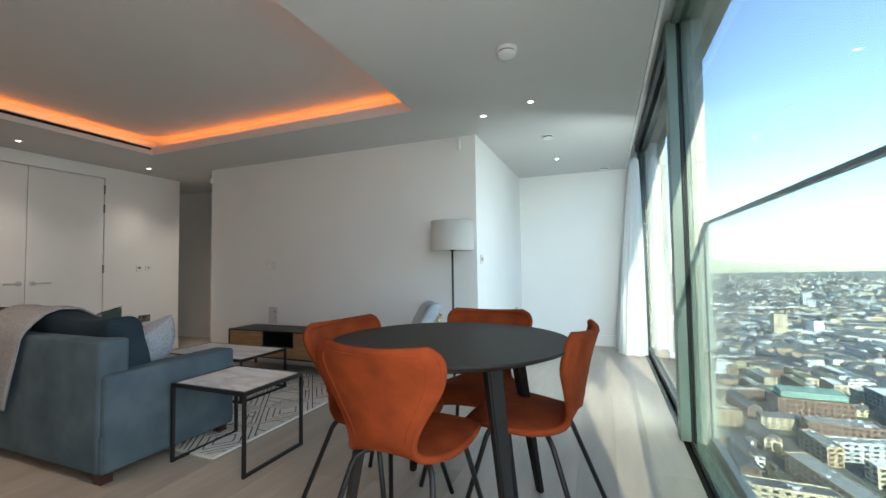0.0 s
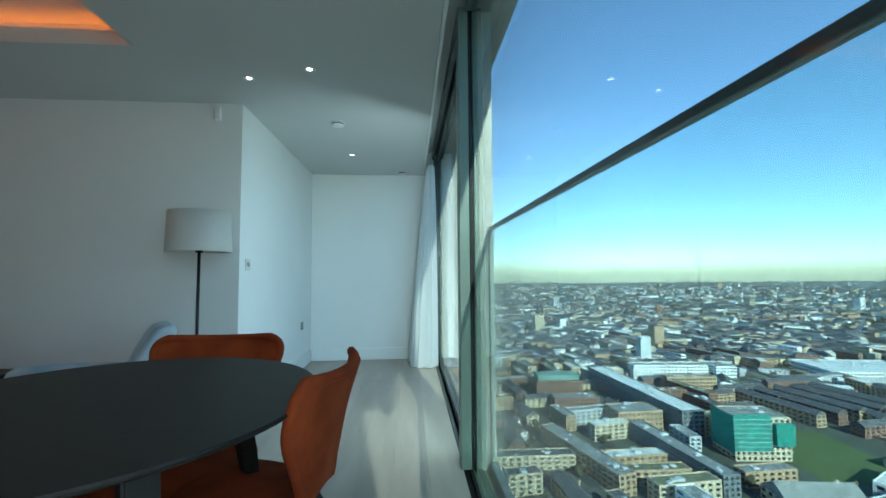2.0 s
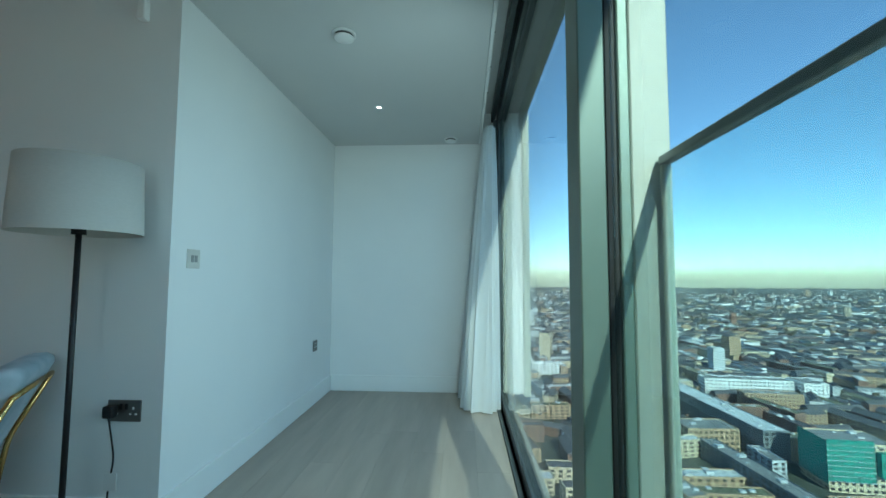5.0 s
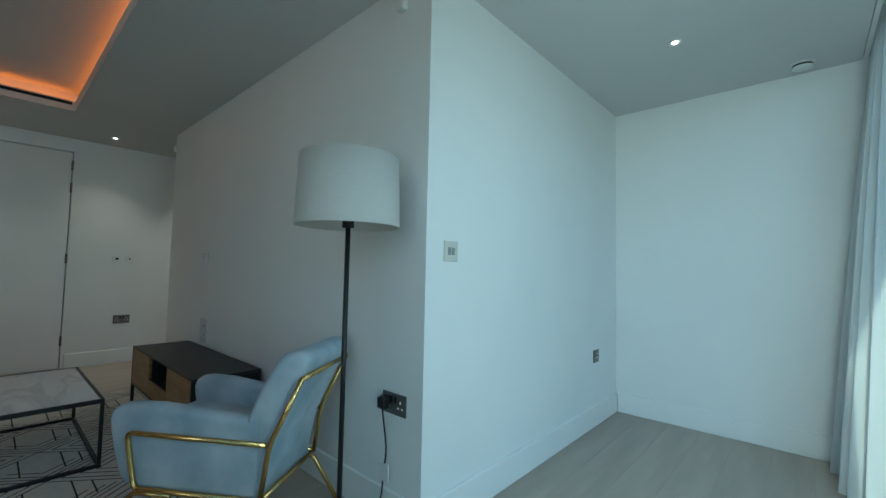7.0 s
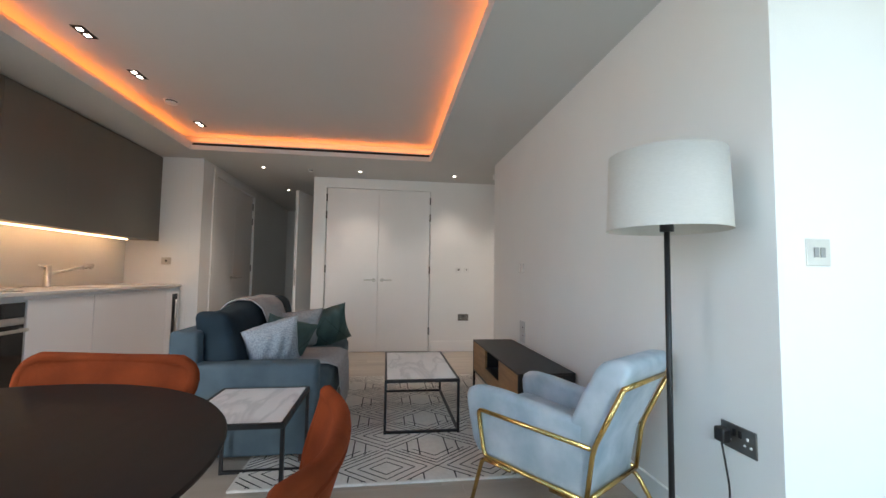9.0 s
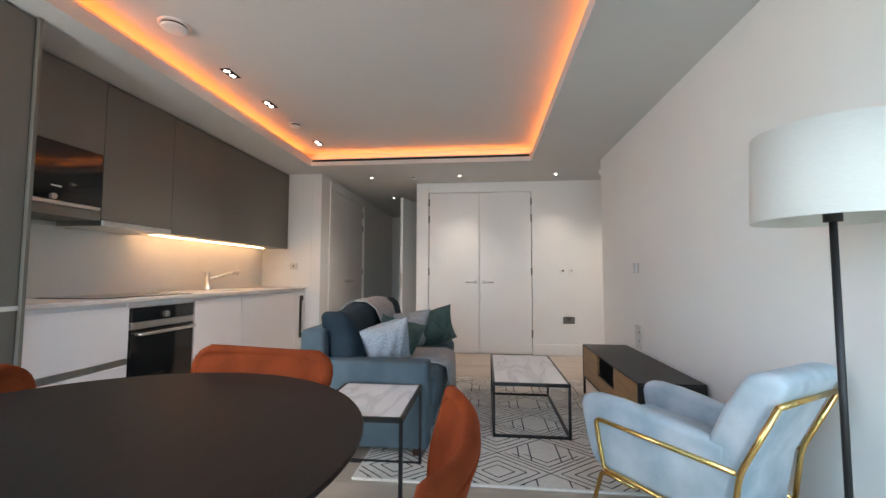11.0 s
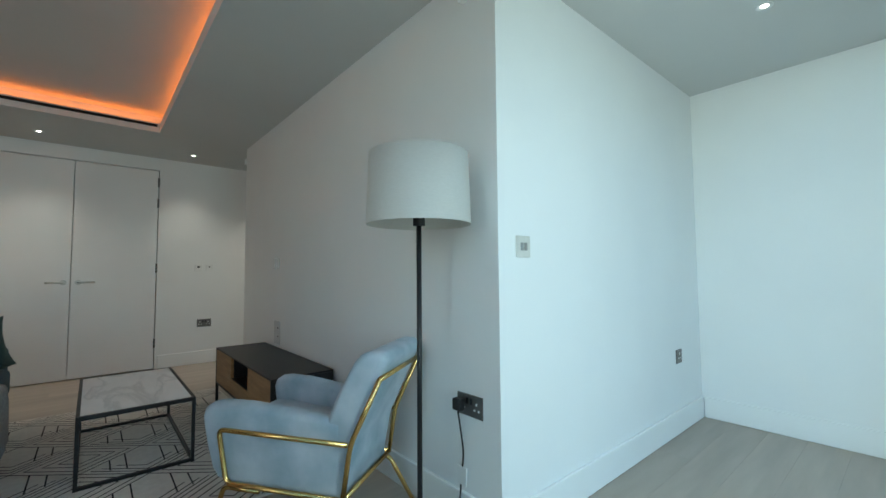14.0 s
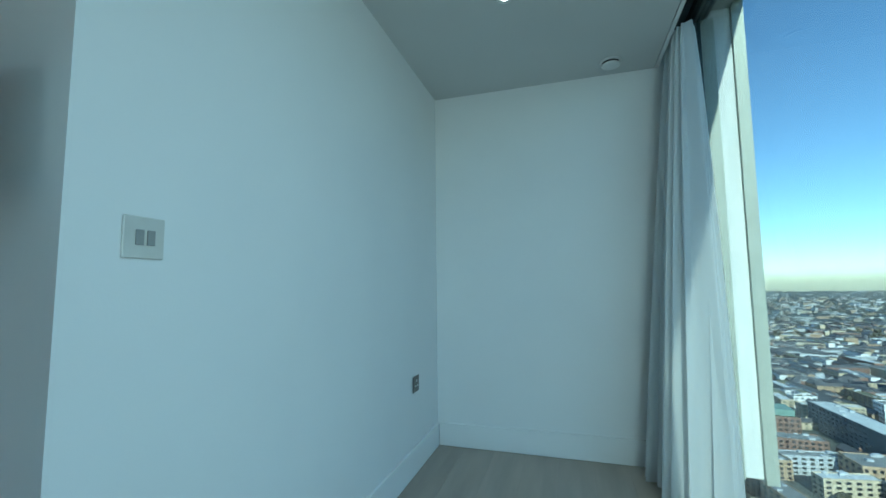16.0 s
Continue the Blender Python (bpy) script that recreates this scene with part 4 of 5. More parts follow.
def back_cushion(x0, x1, tilt):
    """A plump loose cushion leaning back, its faces puffed and its top sagging."""
    bm = box(x0, SYB + 0.165, 0.435, x1, SYB + 0.345, 0.828, r=0.05, seg=5)
    bmesh.ops.subdivide_edges(bm, edges=[e for e in bm.edges if e.calc_length() > 0.15], cuts=7, use_grid_fill=True)
    for v in bm.verts:
        k, u = (v.co.z - 0.435) / 0.365, (v.co.x - x0) / (x1 - x0)
        puff = max(0.0, math.sin(math.pi * min(1, max(0, u)))) ** 0.6 * max(0.0, math.sin(math.pi * min(1, max(0, k)))) ** 0.6
        v.co.y += 0.03 * puff * (1 if v.co.y > SYB + 0.25 else -0.4) - 0.085 * k
        v.co.z += k * (0.022 * math.sin(5.0 * u + 1.3 * tilt) - 0.03 * u * (1 - tilt)) + 0.003 * noise.noise((v.co.x * 14, v.co.z * 14, 2.0))
        v.co.y += 0.006 * noise.noise((v.co.x * 9, v.co.z * 11, 5.0 + tilt))
    return bm
for k, (x0, x1) in enumerate(((SX0 + 0.155, xm - 0.004), (xm + 0.004, SX1 - 0.10))):
    part("back_cushion", back_cushion(x0, x1, k), SOFA_SHADED, sf, "deep navy velvet back cushion", True)
for x in (SX0 + 0.05, SX1 - 0.06):
    for y in (SYB + 0.05, SYF - 0.06):
        part("foot", box(x - 0.03, y - 0.03, 0.012 if y > -1.95 else 0.0, x + 0.03, y + 0.03, 0.0545, r=0.003, seg=1), mat("dark_walnut", (0.055, 0.02, 0.014), 0.4) if "dark_walnut" not in bpy.data.materials else bpy.data.materials["dark_walnut"], sf, "dark wooden foot")

def pillow(name, at, m, label, w=0.44, h=0.44, t=0.075, lines=None):
    p = thing(name, at, label, "cushion", "cushions on the sofa")
    def face(sign):
        def fn(u, v):
            a, b = 2 * u - 1, 2 * v - 1
            k = (max(0, 1 - abs(a) ** 2.2) * max(0, 1 - abs(b) ** 2.2)) ** 0.48
            pull = 1 - 0.13 * (1 - a * a) * abs(b) ** 3
            pull2 = 1 - 0.13 * (1 - b * b) * abs(a) ** 3
            wr = 0.006 * math.sin(13 * a + 5 * b) * k
            return (a * w / 2 * pull2, sign * (t * k) + wr, b * h / 2 * pull)
        return fn
    for sign in (1, -1):
        bm = sheet(face(sign), 22, 22)
        part("cover", bm, m, p, "", True)
    if lines:
        for a0, b0, a1, b1 in lines:
            pts = []
            for i in range(13):
                q = i / 12
                u, v = (a0 + (a1 - a0) * q + 1) / 2, (b0 + (b1 - b0) * q + 1) / 2
                pts.append(face(1)(u, v))
            part("stitched_line", rod(pts, 0.003, 6), GREENL, p)
    return p
DIA = [(-0.8, -0.8, 0.0, 0.8), (0.0, -0.8, 0.8, 0.8), (-0.4, 0.0, 0.4, -0.8), (-0.8, 0.4, 0.0, -0.4), (0.0, 0.8, 0.8, 0.0), (0.3, 0.5, 0.8, -0.5)]
pillow("scatter_cushion", pose(-1.58, -1.93, 0.590, -24, 14, -58), HERR, "pale blue herringbone scatter cushion on sofa", 0.35, 0.34, 0.105)
pillow("scatter_cushion", pose(-1.86, -1.92, 0.572, -24, -16, -60), GREEN, "green velvet scatter cushion with line stitching", 0.36, 0.36, 0.09, DIA)
pillow("scatter_cushion", pose(-2.40, -1.92, 0.580, -22, 5, -62), GREYF, "plain grey wool scatter cushion on sofa", 0.36, 0.36, 0.095)
pillow("scatter_cushion", pose(-2.52, -1.735, 0.582, -28, 17, -74), GREEN, "large green velvet cushion with diamond stitching", 0.40, 0.38, 0.105, DIA)

# throw over the back and seat
thr = thing("throw_blanket", pose(0, 0, 0), "grey wool throw draped over the sofa", "blanket")
def throw_strip(path, x0, x1, skew):
    P = [Vector((0, *p)) for p in path]
    L = [0]
    for a, b in zip(P, P[1:]):
        L.append(L[-1] + (b - a).length)
    def fn(u, v):
        s = u * L[-1]
        i = max(k for k in range(len(L) - 1) if L[k] <= s + 1e-9)
        p = P[i].lerp(P[i + 1], (s - L[i]) / (L[i + 1] - L[i]))
        x = x0 + (x1 - x0) * v + skew * u + 0.02 * math.sin(7 * u + 5 * v)
        return (x, p.y + 0.007 * math.sin(11 * v + 2 * u), p.z + 0.004 * math.sin(9 * v + 3 * u))
    return fn
c1 = part("cloth", sheet(throw_strip([(-2.41, 0.30), (-2.405, 0.50), (-2.40, 0.70), (-2.385, 0.745), (-2.345, 0.795), (-2.31, 0.832), (-2.25, 0.856), (-2.15, 0.852), (-2.08, 0.80), (-2.03, 0.68), (-1.99, 0.50), (-1.93, 0.462)], -2.50, -2.02, 0.24), 60, 14), GREYF, thr, "", True)
c2 = part("cloth", sheet(throw_strip([(-1.97, 0.455), (-1.80, 0.452), (-1.60, 0.450), (-1.535, 0.425), (-1.525, 0.33), (-1.52, 0.20), (-1.515, 0.14)], -2.25, -1.74, 0.04), 50, 14), GREYF, thr, "", True)
for c in (c1, c2):
    so = c.modifiers.new("thick", 'SOLIDIFY')
    so.thickness = 0.008
for k in range(22):
    x = -2.21 + 0.0225 * k
    part("fringe", rod([(x + 0.03, -1.513, 0.142), (x + 0.032, -1.512, 0.10)], 0.003, 5), GREYF, thr)

# ---- armchair ----
ac = thing("armchair", pose(-0.661, -0.450, 0, 0, 0, -145.9), "pale blue velvet armchair in a brass tube frame", "armchair")
# local: faces +x, width along y
AW = 0.213
def flare(x, y):
    """The far arm opens outwards towards the front."""
    return y - 0.19 * max(0.0, x + 0.20) if y < -0.1 else y
def slab(profile, y0, y1, r, puff=0.0):
    """A side outline drawn out along y, with rounded edges."""
    bm = bmesh.new()
    a = [bm.verts.new((x, y0, z)) for x, z in profile]
    b = [bm.verts.new((x, y1, z)) for x, z in profile]
    n = len(profile)
    bm.faces.new(a)
    bm.faces.new(b[::-1])
    for i in range(n):
        bm.faces.new((a[(i + 1) % n], a[i], b[i], b[(i + 1) % n]))
    bmesh.ops.recalc_face_normals(bm, faces=bm.faces)
    rim = [e for e in bm.edges if abs(e.verts[0].co.y - e.verts[1].co.y) < 1e-6]
    bmesh.ops.bevel(bm, geom=rim, offset=r, segments=5, affect='EDGES', profile=0.5)
    return bm
ARM = [(-0.25, 0.215), (0.25, 0.215), (0.305, 0.225), (0.335, 0.26), (0.362, 0.34), (0.382, 0.42), (0.388, 0.465), (0.376, 0.497), (0.345, 0.517), (0.30, 0.526), (0.18, 0.528), (0.0, 0.516), (-0.14, 0.506), (-0.25, 0.500)]
BACK = [(-0.242, 0.213), (-0.262, 0.32), (-0.280, 0.415), (-0.335, 0.535), (-0.398, 0.672), (-0.418, 0.712), (-0.414, 0.735), (-0.392, 0.750), (-0.350, 0.750), (-0.312, 0.736), (-0.286, 0.708), (-0.225, 0.60), (-0.172, 0.48), (-0.150, 0.40), (-0.145, 0.30), (-0.145, 0.213)]
bm = box(-0.16, -AW + 0.083, 0.222, 0.345, AW - 0.083, 0.425, r=0.045, seg=4)
for v in bm.verts:
    v.co.y = flare(v.co.x, v.co.y - 0.02) + 0.02 if v.co.y < 0 else v.co.y
part("seat", bm, PALE, ac, "", True)
for y0, y1 in ((-AW + 0.010, -AW + 0.086), (AW - 0.086, AW - 0.010)):
    bm = slab(ARM, y0, y1, 0.030)
    for v in bm.verts:
        v.co.y = flare(v.co.x, v.co.y)
    part("arm", bm, PALE, ac, "", True)
part("backrest", slab(BACK, -AW + 0.013, AW - 0.013, 0.026), PALE, ac, "", True)
for sy in (-1, 1):
    y = sy * AW
    bar = lambda *pts: [(x, flare(x, q), z) for x, q, z in pts]
    part("side_frame", rod(bar((-0.255, y, 0.224), (0.245, y, 0.224), (0.287, y, 0.425), (-0.275, y, 0.420)), 0.0095, 12, bend=0.03), BRASS, ac, "polished brass tube frame", True)
    part("back_post", rod([(-0.259, y, 0.224), (-0.287, y, 0.420), (-0.402, y, 0.660)], 0.0095, 12, bend=0.04), BRASS, ac, "", True)
    part("leg", rod(bar((0.10, y * 0.97, 0.207), (0.262, y * 0.97, 0.207), (0.318, y * 1.02, 0.0)), 0.0095, 12, bend=0.03), BRASS, ac, "", True)
    part("leg", rod([(-0.10, y * 0.97, 0.207), (-0.26, y * 0.97, 0.207), (-0.385, y * 1.02, 0.0)], 0.0095, 12, bend=0.03), BRASS, ac, "", True)
part("top_rail", rod([(-0.402, -AW, 0.660), (-0.402, AW, 0.660)], 0.0095, 12), BRASS, ac, "", True)
part("cross_rail", rod([(-0.259, -AW, 0.224), (-0.259, AW, 0.224)], 0.0095, 12), BRASS, ac, "", True)

# ---- the city below ----
GZ = -135.0
rng = random.Random(11)
def far_mat(name, c1, c2, scale, rough=0.9):
    return mat(name, tuple(min(0.85, 1.5 * c) for c in c1), rough, col2=tuple(min(0.8, 1.5 * c) for c in c2), scale=scale)
GROUND = far_mat("town_ground", (0.085, 0.085, 0.075), (0.04, 0.048, 0.034), 0.012)
BRICKS = [far_mat("london_brick", (0.34, 0.25, 0.16), (0.26, 0.18, 0.12), 0.4), far_mat("red_brick", (0.19, 0.115, 0.085), (0.15, 0.09, 0.068), 0.4), far_mat("white_render", (0.66, 0.64, 0.60), (0.58, 0.56, 0.52), 0.2), far_mat("grey_panel", (0.38, 0.39, 0.40), (0.30, 0.31, 0.32), 0.3), far_mat("buff_stone", (0.42, 0.35, 0.25), (0.36, 0.30, 0.21), 0.3)]
# wall colour darkened to carry the shade of sides turned from the sun
SHADEDP = far_mat("shade_dark_panel", (0.13, 0.14, 0.15), (0.09, 0.10, 0.11), 0.3)
ROOFS = [far_mat("slate_roof", (0.085, 0.085, 0.09), (0.055, 0.055, 0.06), 0.5), far_mat("grey_felt_roof", (0.20, 0.20, 0.19), (0.14, 0.14, 0.135), 0.2), far_mat("planted_roof", (0.14, 0.135, 0.085), (0.10, 0.10, 0.06), 0.15), far_mat("pale_membrane_roof", (0.46, 0.47, 0.46), (0.38, 0.39, 0.38), 0.2)]
WINM = mat("far_window", (0.03, 0.036, 0.042), 0.15, scale=0.5)
ROADM = far_mat("asphalt", (0.055, 0.055, 0.057), (0.042, 0.042, 0.044), 0.3)
GRASSM = far_mat("park_grass", (0.075, 0.10, 0.035), (0.055, 0.075, 0.026), 0.05)
TREEM = far_mat("bare_tree_crown", (0.075, 0.066, 0.042), (0.045, 0.042, 0.028), 0.4)
NETM = far_mat("green_scaffold_net", (0.04, 0.19, 0.15), (0.025, 0.12, 0.095), 0.25)

bm = bmesh.new()
bmesh.ops.create_circle(bm, cap_ends=True, segments=48, radius=14000)
structure("ground", bm, GROUND, "town ground reaching to the hazy horizon", "ground").location = (0, 0, GZ)

# low hills on the horizon, distance haze put into their blue base colour
def hill(u, v):
    a = radians(-20 + 110 * u)
    r = 9500 - 900 * (1 - v)
    return (r * math.sin(a), r * math.cos(a), GZ + v * (232 + 22 * noise.noise((9 * u, 0.3, 0)) + 9 * noise.noise((40 * u, 1.7, 0))))
HILLM = far_mat("haze_painted_hills", (0.155, 0.21, 0.265), (0.13, 0.18, 0.23), 0.002)
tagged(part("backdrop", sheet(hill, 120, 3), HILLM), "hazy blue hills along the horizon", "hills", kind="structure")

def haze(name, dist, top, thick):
    """A glowing see-through sheet that imitates haze over the far town, fading upwards."""
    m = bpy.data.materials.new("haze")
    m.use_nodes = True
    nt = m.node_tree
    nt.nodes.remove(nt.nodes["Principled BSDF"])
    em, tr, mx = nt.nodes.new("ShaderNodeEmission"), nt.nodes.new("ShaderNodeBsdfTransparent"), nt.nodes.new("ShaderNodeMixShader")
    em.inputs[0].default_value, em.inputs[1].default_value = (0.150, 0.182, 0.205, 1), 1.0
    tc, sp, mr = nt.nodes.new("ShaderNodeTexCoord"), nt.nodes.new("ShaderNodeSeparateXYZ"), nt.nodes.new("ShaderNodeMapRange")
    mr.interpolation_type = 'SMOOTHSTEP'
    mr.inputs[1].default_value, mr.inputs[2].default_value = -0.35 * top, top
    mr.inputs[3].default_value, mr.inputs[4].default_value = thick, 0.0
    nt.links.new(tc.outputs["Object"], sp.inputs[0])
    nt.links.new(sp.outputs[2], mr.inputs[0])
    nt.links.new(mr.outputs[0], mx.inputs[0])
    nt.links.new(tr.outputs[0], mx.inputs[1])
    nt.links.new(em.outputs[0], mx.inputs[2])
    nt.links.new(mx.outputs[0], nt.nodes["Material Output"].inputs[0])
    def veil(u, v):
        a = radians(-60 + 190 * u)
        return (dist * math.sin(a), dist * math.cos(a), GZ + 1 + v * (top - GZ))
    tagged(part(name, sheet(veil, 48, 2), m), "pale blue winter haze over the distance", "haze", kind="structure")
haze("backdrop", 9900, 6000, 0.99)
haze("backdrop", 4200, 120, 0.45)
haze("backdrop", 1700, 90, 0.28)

KM = 1.5
def polar(head, dist):
    """A place on the ground at a heading (degrees to the right of +y) and distance."""
    a = radians(head)
    return (dist * KM * math.sin(a), dist * KM * math.cos(a))

WIN = finish("far_pane", box(-0.5, -0.06, -0.5, 0.5, 0.02, 0.5), WINM)
def building(x, y, turn, w, d, h, wall, roof, storeys, gable=False, label="", bays=None):
    """A town building with its storeys of windows, a parapet or a pitched roof."""
    t = thing("town_building", pose(x, y, GZ, 0, 0, turn), label, "building", "town buildings")
    part("wall", box(-w / 2, -d / 2, 0, w / 2, d / 2, h), wall, t)
    if gable:
        bm = bmesh.new()
        e, hh = 0.4, min(w, d) * 0.32
        if w >= d:
            pts = [(-w / 2 - e, -d / 2 - e, h), (w / 2 + e, -d / 2 - e, h), (w / 2 + e, d / 2 + e, h), (-w / 2 - e, d / 2 + e, h), (-w / 2 - e, 0, h + hh), (w / 2 + e, 0, h + hh)]
            fs = [(0, 1, 5, 4), (2, 3, 4, 5), (0, 4, 3), (1, 2, 5), (3, 2, 1, 0)]
        else:
            pts = [(-w / 2 - e, -d / 2 - e, h), (w / 2 + e, -d / 2 - e, h), (w / 2 + e, d / 2 + e, h), (-w / 2 - e, d / 2 + e, h), (0, -d / 2 - e, h + hh), (0, d / 2 + e, h + hh)]
            fs = [(0, 4, 5, 3), (1, 2, 5, 4), (0, 1, 4), (2, 3, 5), (3, 2, 1, 0)]
        vs = [bm.verts.new(p) for p in pts]
        for f in fs:
            bm.faces.new([vs[i] for i in f])
        rf = part("roof", bm, roof, t)
        part("chimney", box(w * 0.28, -0.5, h + hh * 0.5, w * 0.28 + 1.4, 0.5, h + hh + 1.2), wall, rf)
    else:
        rf = part("roof", boxes((-w / 2 + 0.5, -d / 2 + 0.5, h + 0.02, w / 2 - 0.5, d / 2 - 0.5, h + 0.25)), roof, t)
        part("parapet", boxes((-w / 2, -d / 2, h + 0.01, w / 2, -d / 2 + 0.5, h + 0.9), (-w / 2, d / 2 - 0.5, h + 0.01, w / 2, d / 2, h + 0.9), (-w / 2, -d / 2 + 0.5, h + 0.01, -w / 2 + 0.5, d / 2 - 0.5, h + 0.9), (w / 2 - 0.5, -d / 2 + 0.5, h + 0.01, w / 2, d / 2 - 0.5, h + 0.9)), wall, rf)
        for k in range(max(rng.randint(1, 3), int(max(w, d) / 11))):
            px, py, s = rng.uniform(-w * 0.32, w * 0.32), rng.uniform(-d * 0.45, d * 0.45), rng.uniform(0.8, 2.4)
            part("plant_box", box(px - s, py - s * 0.7, h + 0.26, px + s, py + s * 0.7, h + 0.26 + s * 0.7), BRICKS[3], rf)
    # windows on the two sides that face the tower
    fh = h / storeys
    for side, length, depth, ang in (("s", w, -d / 2, 0), ("w", d, -w / 2, -90)):
        n = bays[0 if side == "s" else 1] if bays else max(2, min(12, int(length / 4.2)))
        for i in range(n):
            for s in range(storeys):
                u = (i + 0.5) / n * length - length / 2
                ob = new("window", WIN)
                ob.parent = t
                m = Matrix.Diagonal((length / n * 0.5, 1, fh * 0.5, 1))
                if ang == 0:
                    ob.matrix_basis = pose(u, depth, (s + 0.52) * fh) @ m
                else:
                    ob.matrix_basis = pose(depth, -u, (s + 0.52) * fh, 0, 0, -90) @ m
    return t

taken = []
def reserve(x, y, turn, w, d):
    """Keeps the ground of a block free of other buildings."""
    n = max(1, int(max(w, d) / 16))
    a = radians(turn) + (0 if w >= d else math.pi / 2)
    for i in range(n):
        k = ((i + 0.5) / n - 0.5) * max(w, d)
        taken.append(((x + k * math.cos(a), y + k * math.sin(a)), min(w, d) * 0.6 + 6))
def block(x, y, turn, w, d, h, wall, roof, storeys, label, gable=False, bays=None):
    reserve(x, y, turn, w, d)
    return building(x, y, turn, w, d, h, wall, roof, storeys, gable, label, bays or (max(2, int(w / 4)), max(2, int(d / 5))))
# the blocks that stand apart: the scaffolded block, the long grey block, the white works
sc = block(255, 292, -6, 40, 26, 30, BRICKS[4], ROOFS[1], 8, "tall block under repair, part wrapped in green netting")
part("scaffold_net", box(-20.7, -13.7, 7, 6, -13.1, 33), NETM, sc, "green scaffold netting")
part("scaffold_net", box(-20.8, -13.1, 5, -20.2, 13, 32), NETM, sc, "green scaffold netting")
part("scaffold_net", box(7, -17, 12, 20, -13.2, 27), NETM, sc, "green scaffold netting")
for lv in range(8):
    part("scaffold_lift", boxes((-20.9, -13.95, 7 + 3.2 * lv, 20.0, -13.72, 7.25 + 3.2 * lv)), BRICKS[3], sc, "pale scaffold boards")
block(228, 402, 3, 20, 160, 22, SHADEDP, ROOFS[3], 6, "long grey block with pale membrane roof", bays=(4, 30))
block(326, 500, -6, 92, 18, 19, BRICKS[2], ROOFS[1], 5, "long white works building with rows of windows", bays=(20, 4))
block(386, 488, -6, 24, 30, 20, BRICKS[2], ROOFS[1], 5, "white rendered corner block with tall bays")
block(320, 452, -4, 56, 14, 16, BRICKS[0], ROOFS[1], 4, "buff brick mansion block behind the long roof")
block(160, 440, -3, 50, 24, 20, BRICKS[1], ROOFS[2], 5, "brick block with green set-back top storey")
part("top_storey", box(-22, -9, 20.9, 22, 11, 26), far_mat("sea_green_panel", (0.16, 0.24, 0.21), (0.13, 0.20, 0.17), 0.3), thing("roof_pavilion", pose(160, 440, GZ, 0, 0, -3), "pale sea-green roof storey on a brick block", "building"))
block(163, 398, -3, 44, 16, 14, BRICKS[1], ROOFS[1], 4, "dark red brick block with flat roof")
block(196, 350, 2, 40, 24, 17, BRICKS[0], ROOFS[1], 4, "buff brick block with flat grey roof")
block(190, 282, 5, 12, 92, 13, SHADEDP, ROOFS[1], 4, "long dark terrace with stepped slate roofs")
block(122, 286, 14, 13, 88, 13, BRICKS[0], ROOFS[1], 4, "long terrace with flat grey roofs")
block(232, 222, -8, 44, 22, 8, BRICKS[4], ROOFS[1], 2, "low hall with a pale pitched roof", gable=True)
block(300, 232, 25, 42, 14, 9, BRICKS[2], ROOFS[3], 2, "low white school building with flat roof")
block(590, 500, -10, 120, 74, 10, BRICKS[2], ROOFS[3], 2, "wide low shed with pale flat roof")
block(545, 420, -10, 90, 26, 12, BRICKS[0], ROOFS[3], 3, "low depot with bright flat roof")
for k in range(5):
    block(352 + 24 * k, 372 + 3 * k, 8, 11, 78, 11, BRICKS[k % 2], ROOFS[0], 3, "brick terrace row with pitched slate roof", gable=True)
park = structure("park", boxes((-34, -44, 0.02, 34, 44, 0.14)), GRASSM, "winter green lawn of a small park", "lawn")
park.matrix_basis = pose(306, 286, GZ, 0, 0, -6)
reserve(306, 286, -6, 60, 80)

def free(x, y, r):
    return all(math.hypot(x - a, y - b) > r + s * 0.8 for (a, b), s in taken)
LAB = ["yellow stock brick terrace house with slate roof", "red brick terrace house with slate roof", "white rendered town house", "grey panelled block of flats", "buff stone town building"]
count = 0
for k in range(3000):
    if count >= 110:
        break
    hd_, ds = rng.uniform(-3, 62), 118 + 300 * rng.random() ** 0.7
    x, y = polar(hd_, ds)
    if not free(x, y, 12):
        continue
    st_ = rng.choice([2, 3, 3, 3, 4, 4, 5])
    long_, deep = rng.uniform(22, 62), rng.uniform(9, 12)
    across = rng.random() < 0.35
    w, d = (long_, deep) if across else (deep, long_)
    wi = rng.choice([0, 0, 0, 1, 1, 3, 2, 4, 4])
    gable = st_ <= 3 and rng.random() < 0.7
    building(x, y, 5 + rng.uniform(-7, 7), w, d, st_ * 3.1, BRICKS[wi], ROOFS[0] if gable else rng.choice(ROOFS), st_, gable, LAB[wi], bays=(max(2, int(w / 5)), max(2, int(d / 6))))
    reserve(x, y, 5, w, d)
    count += 1

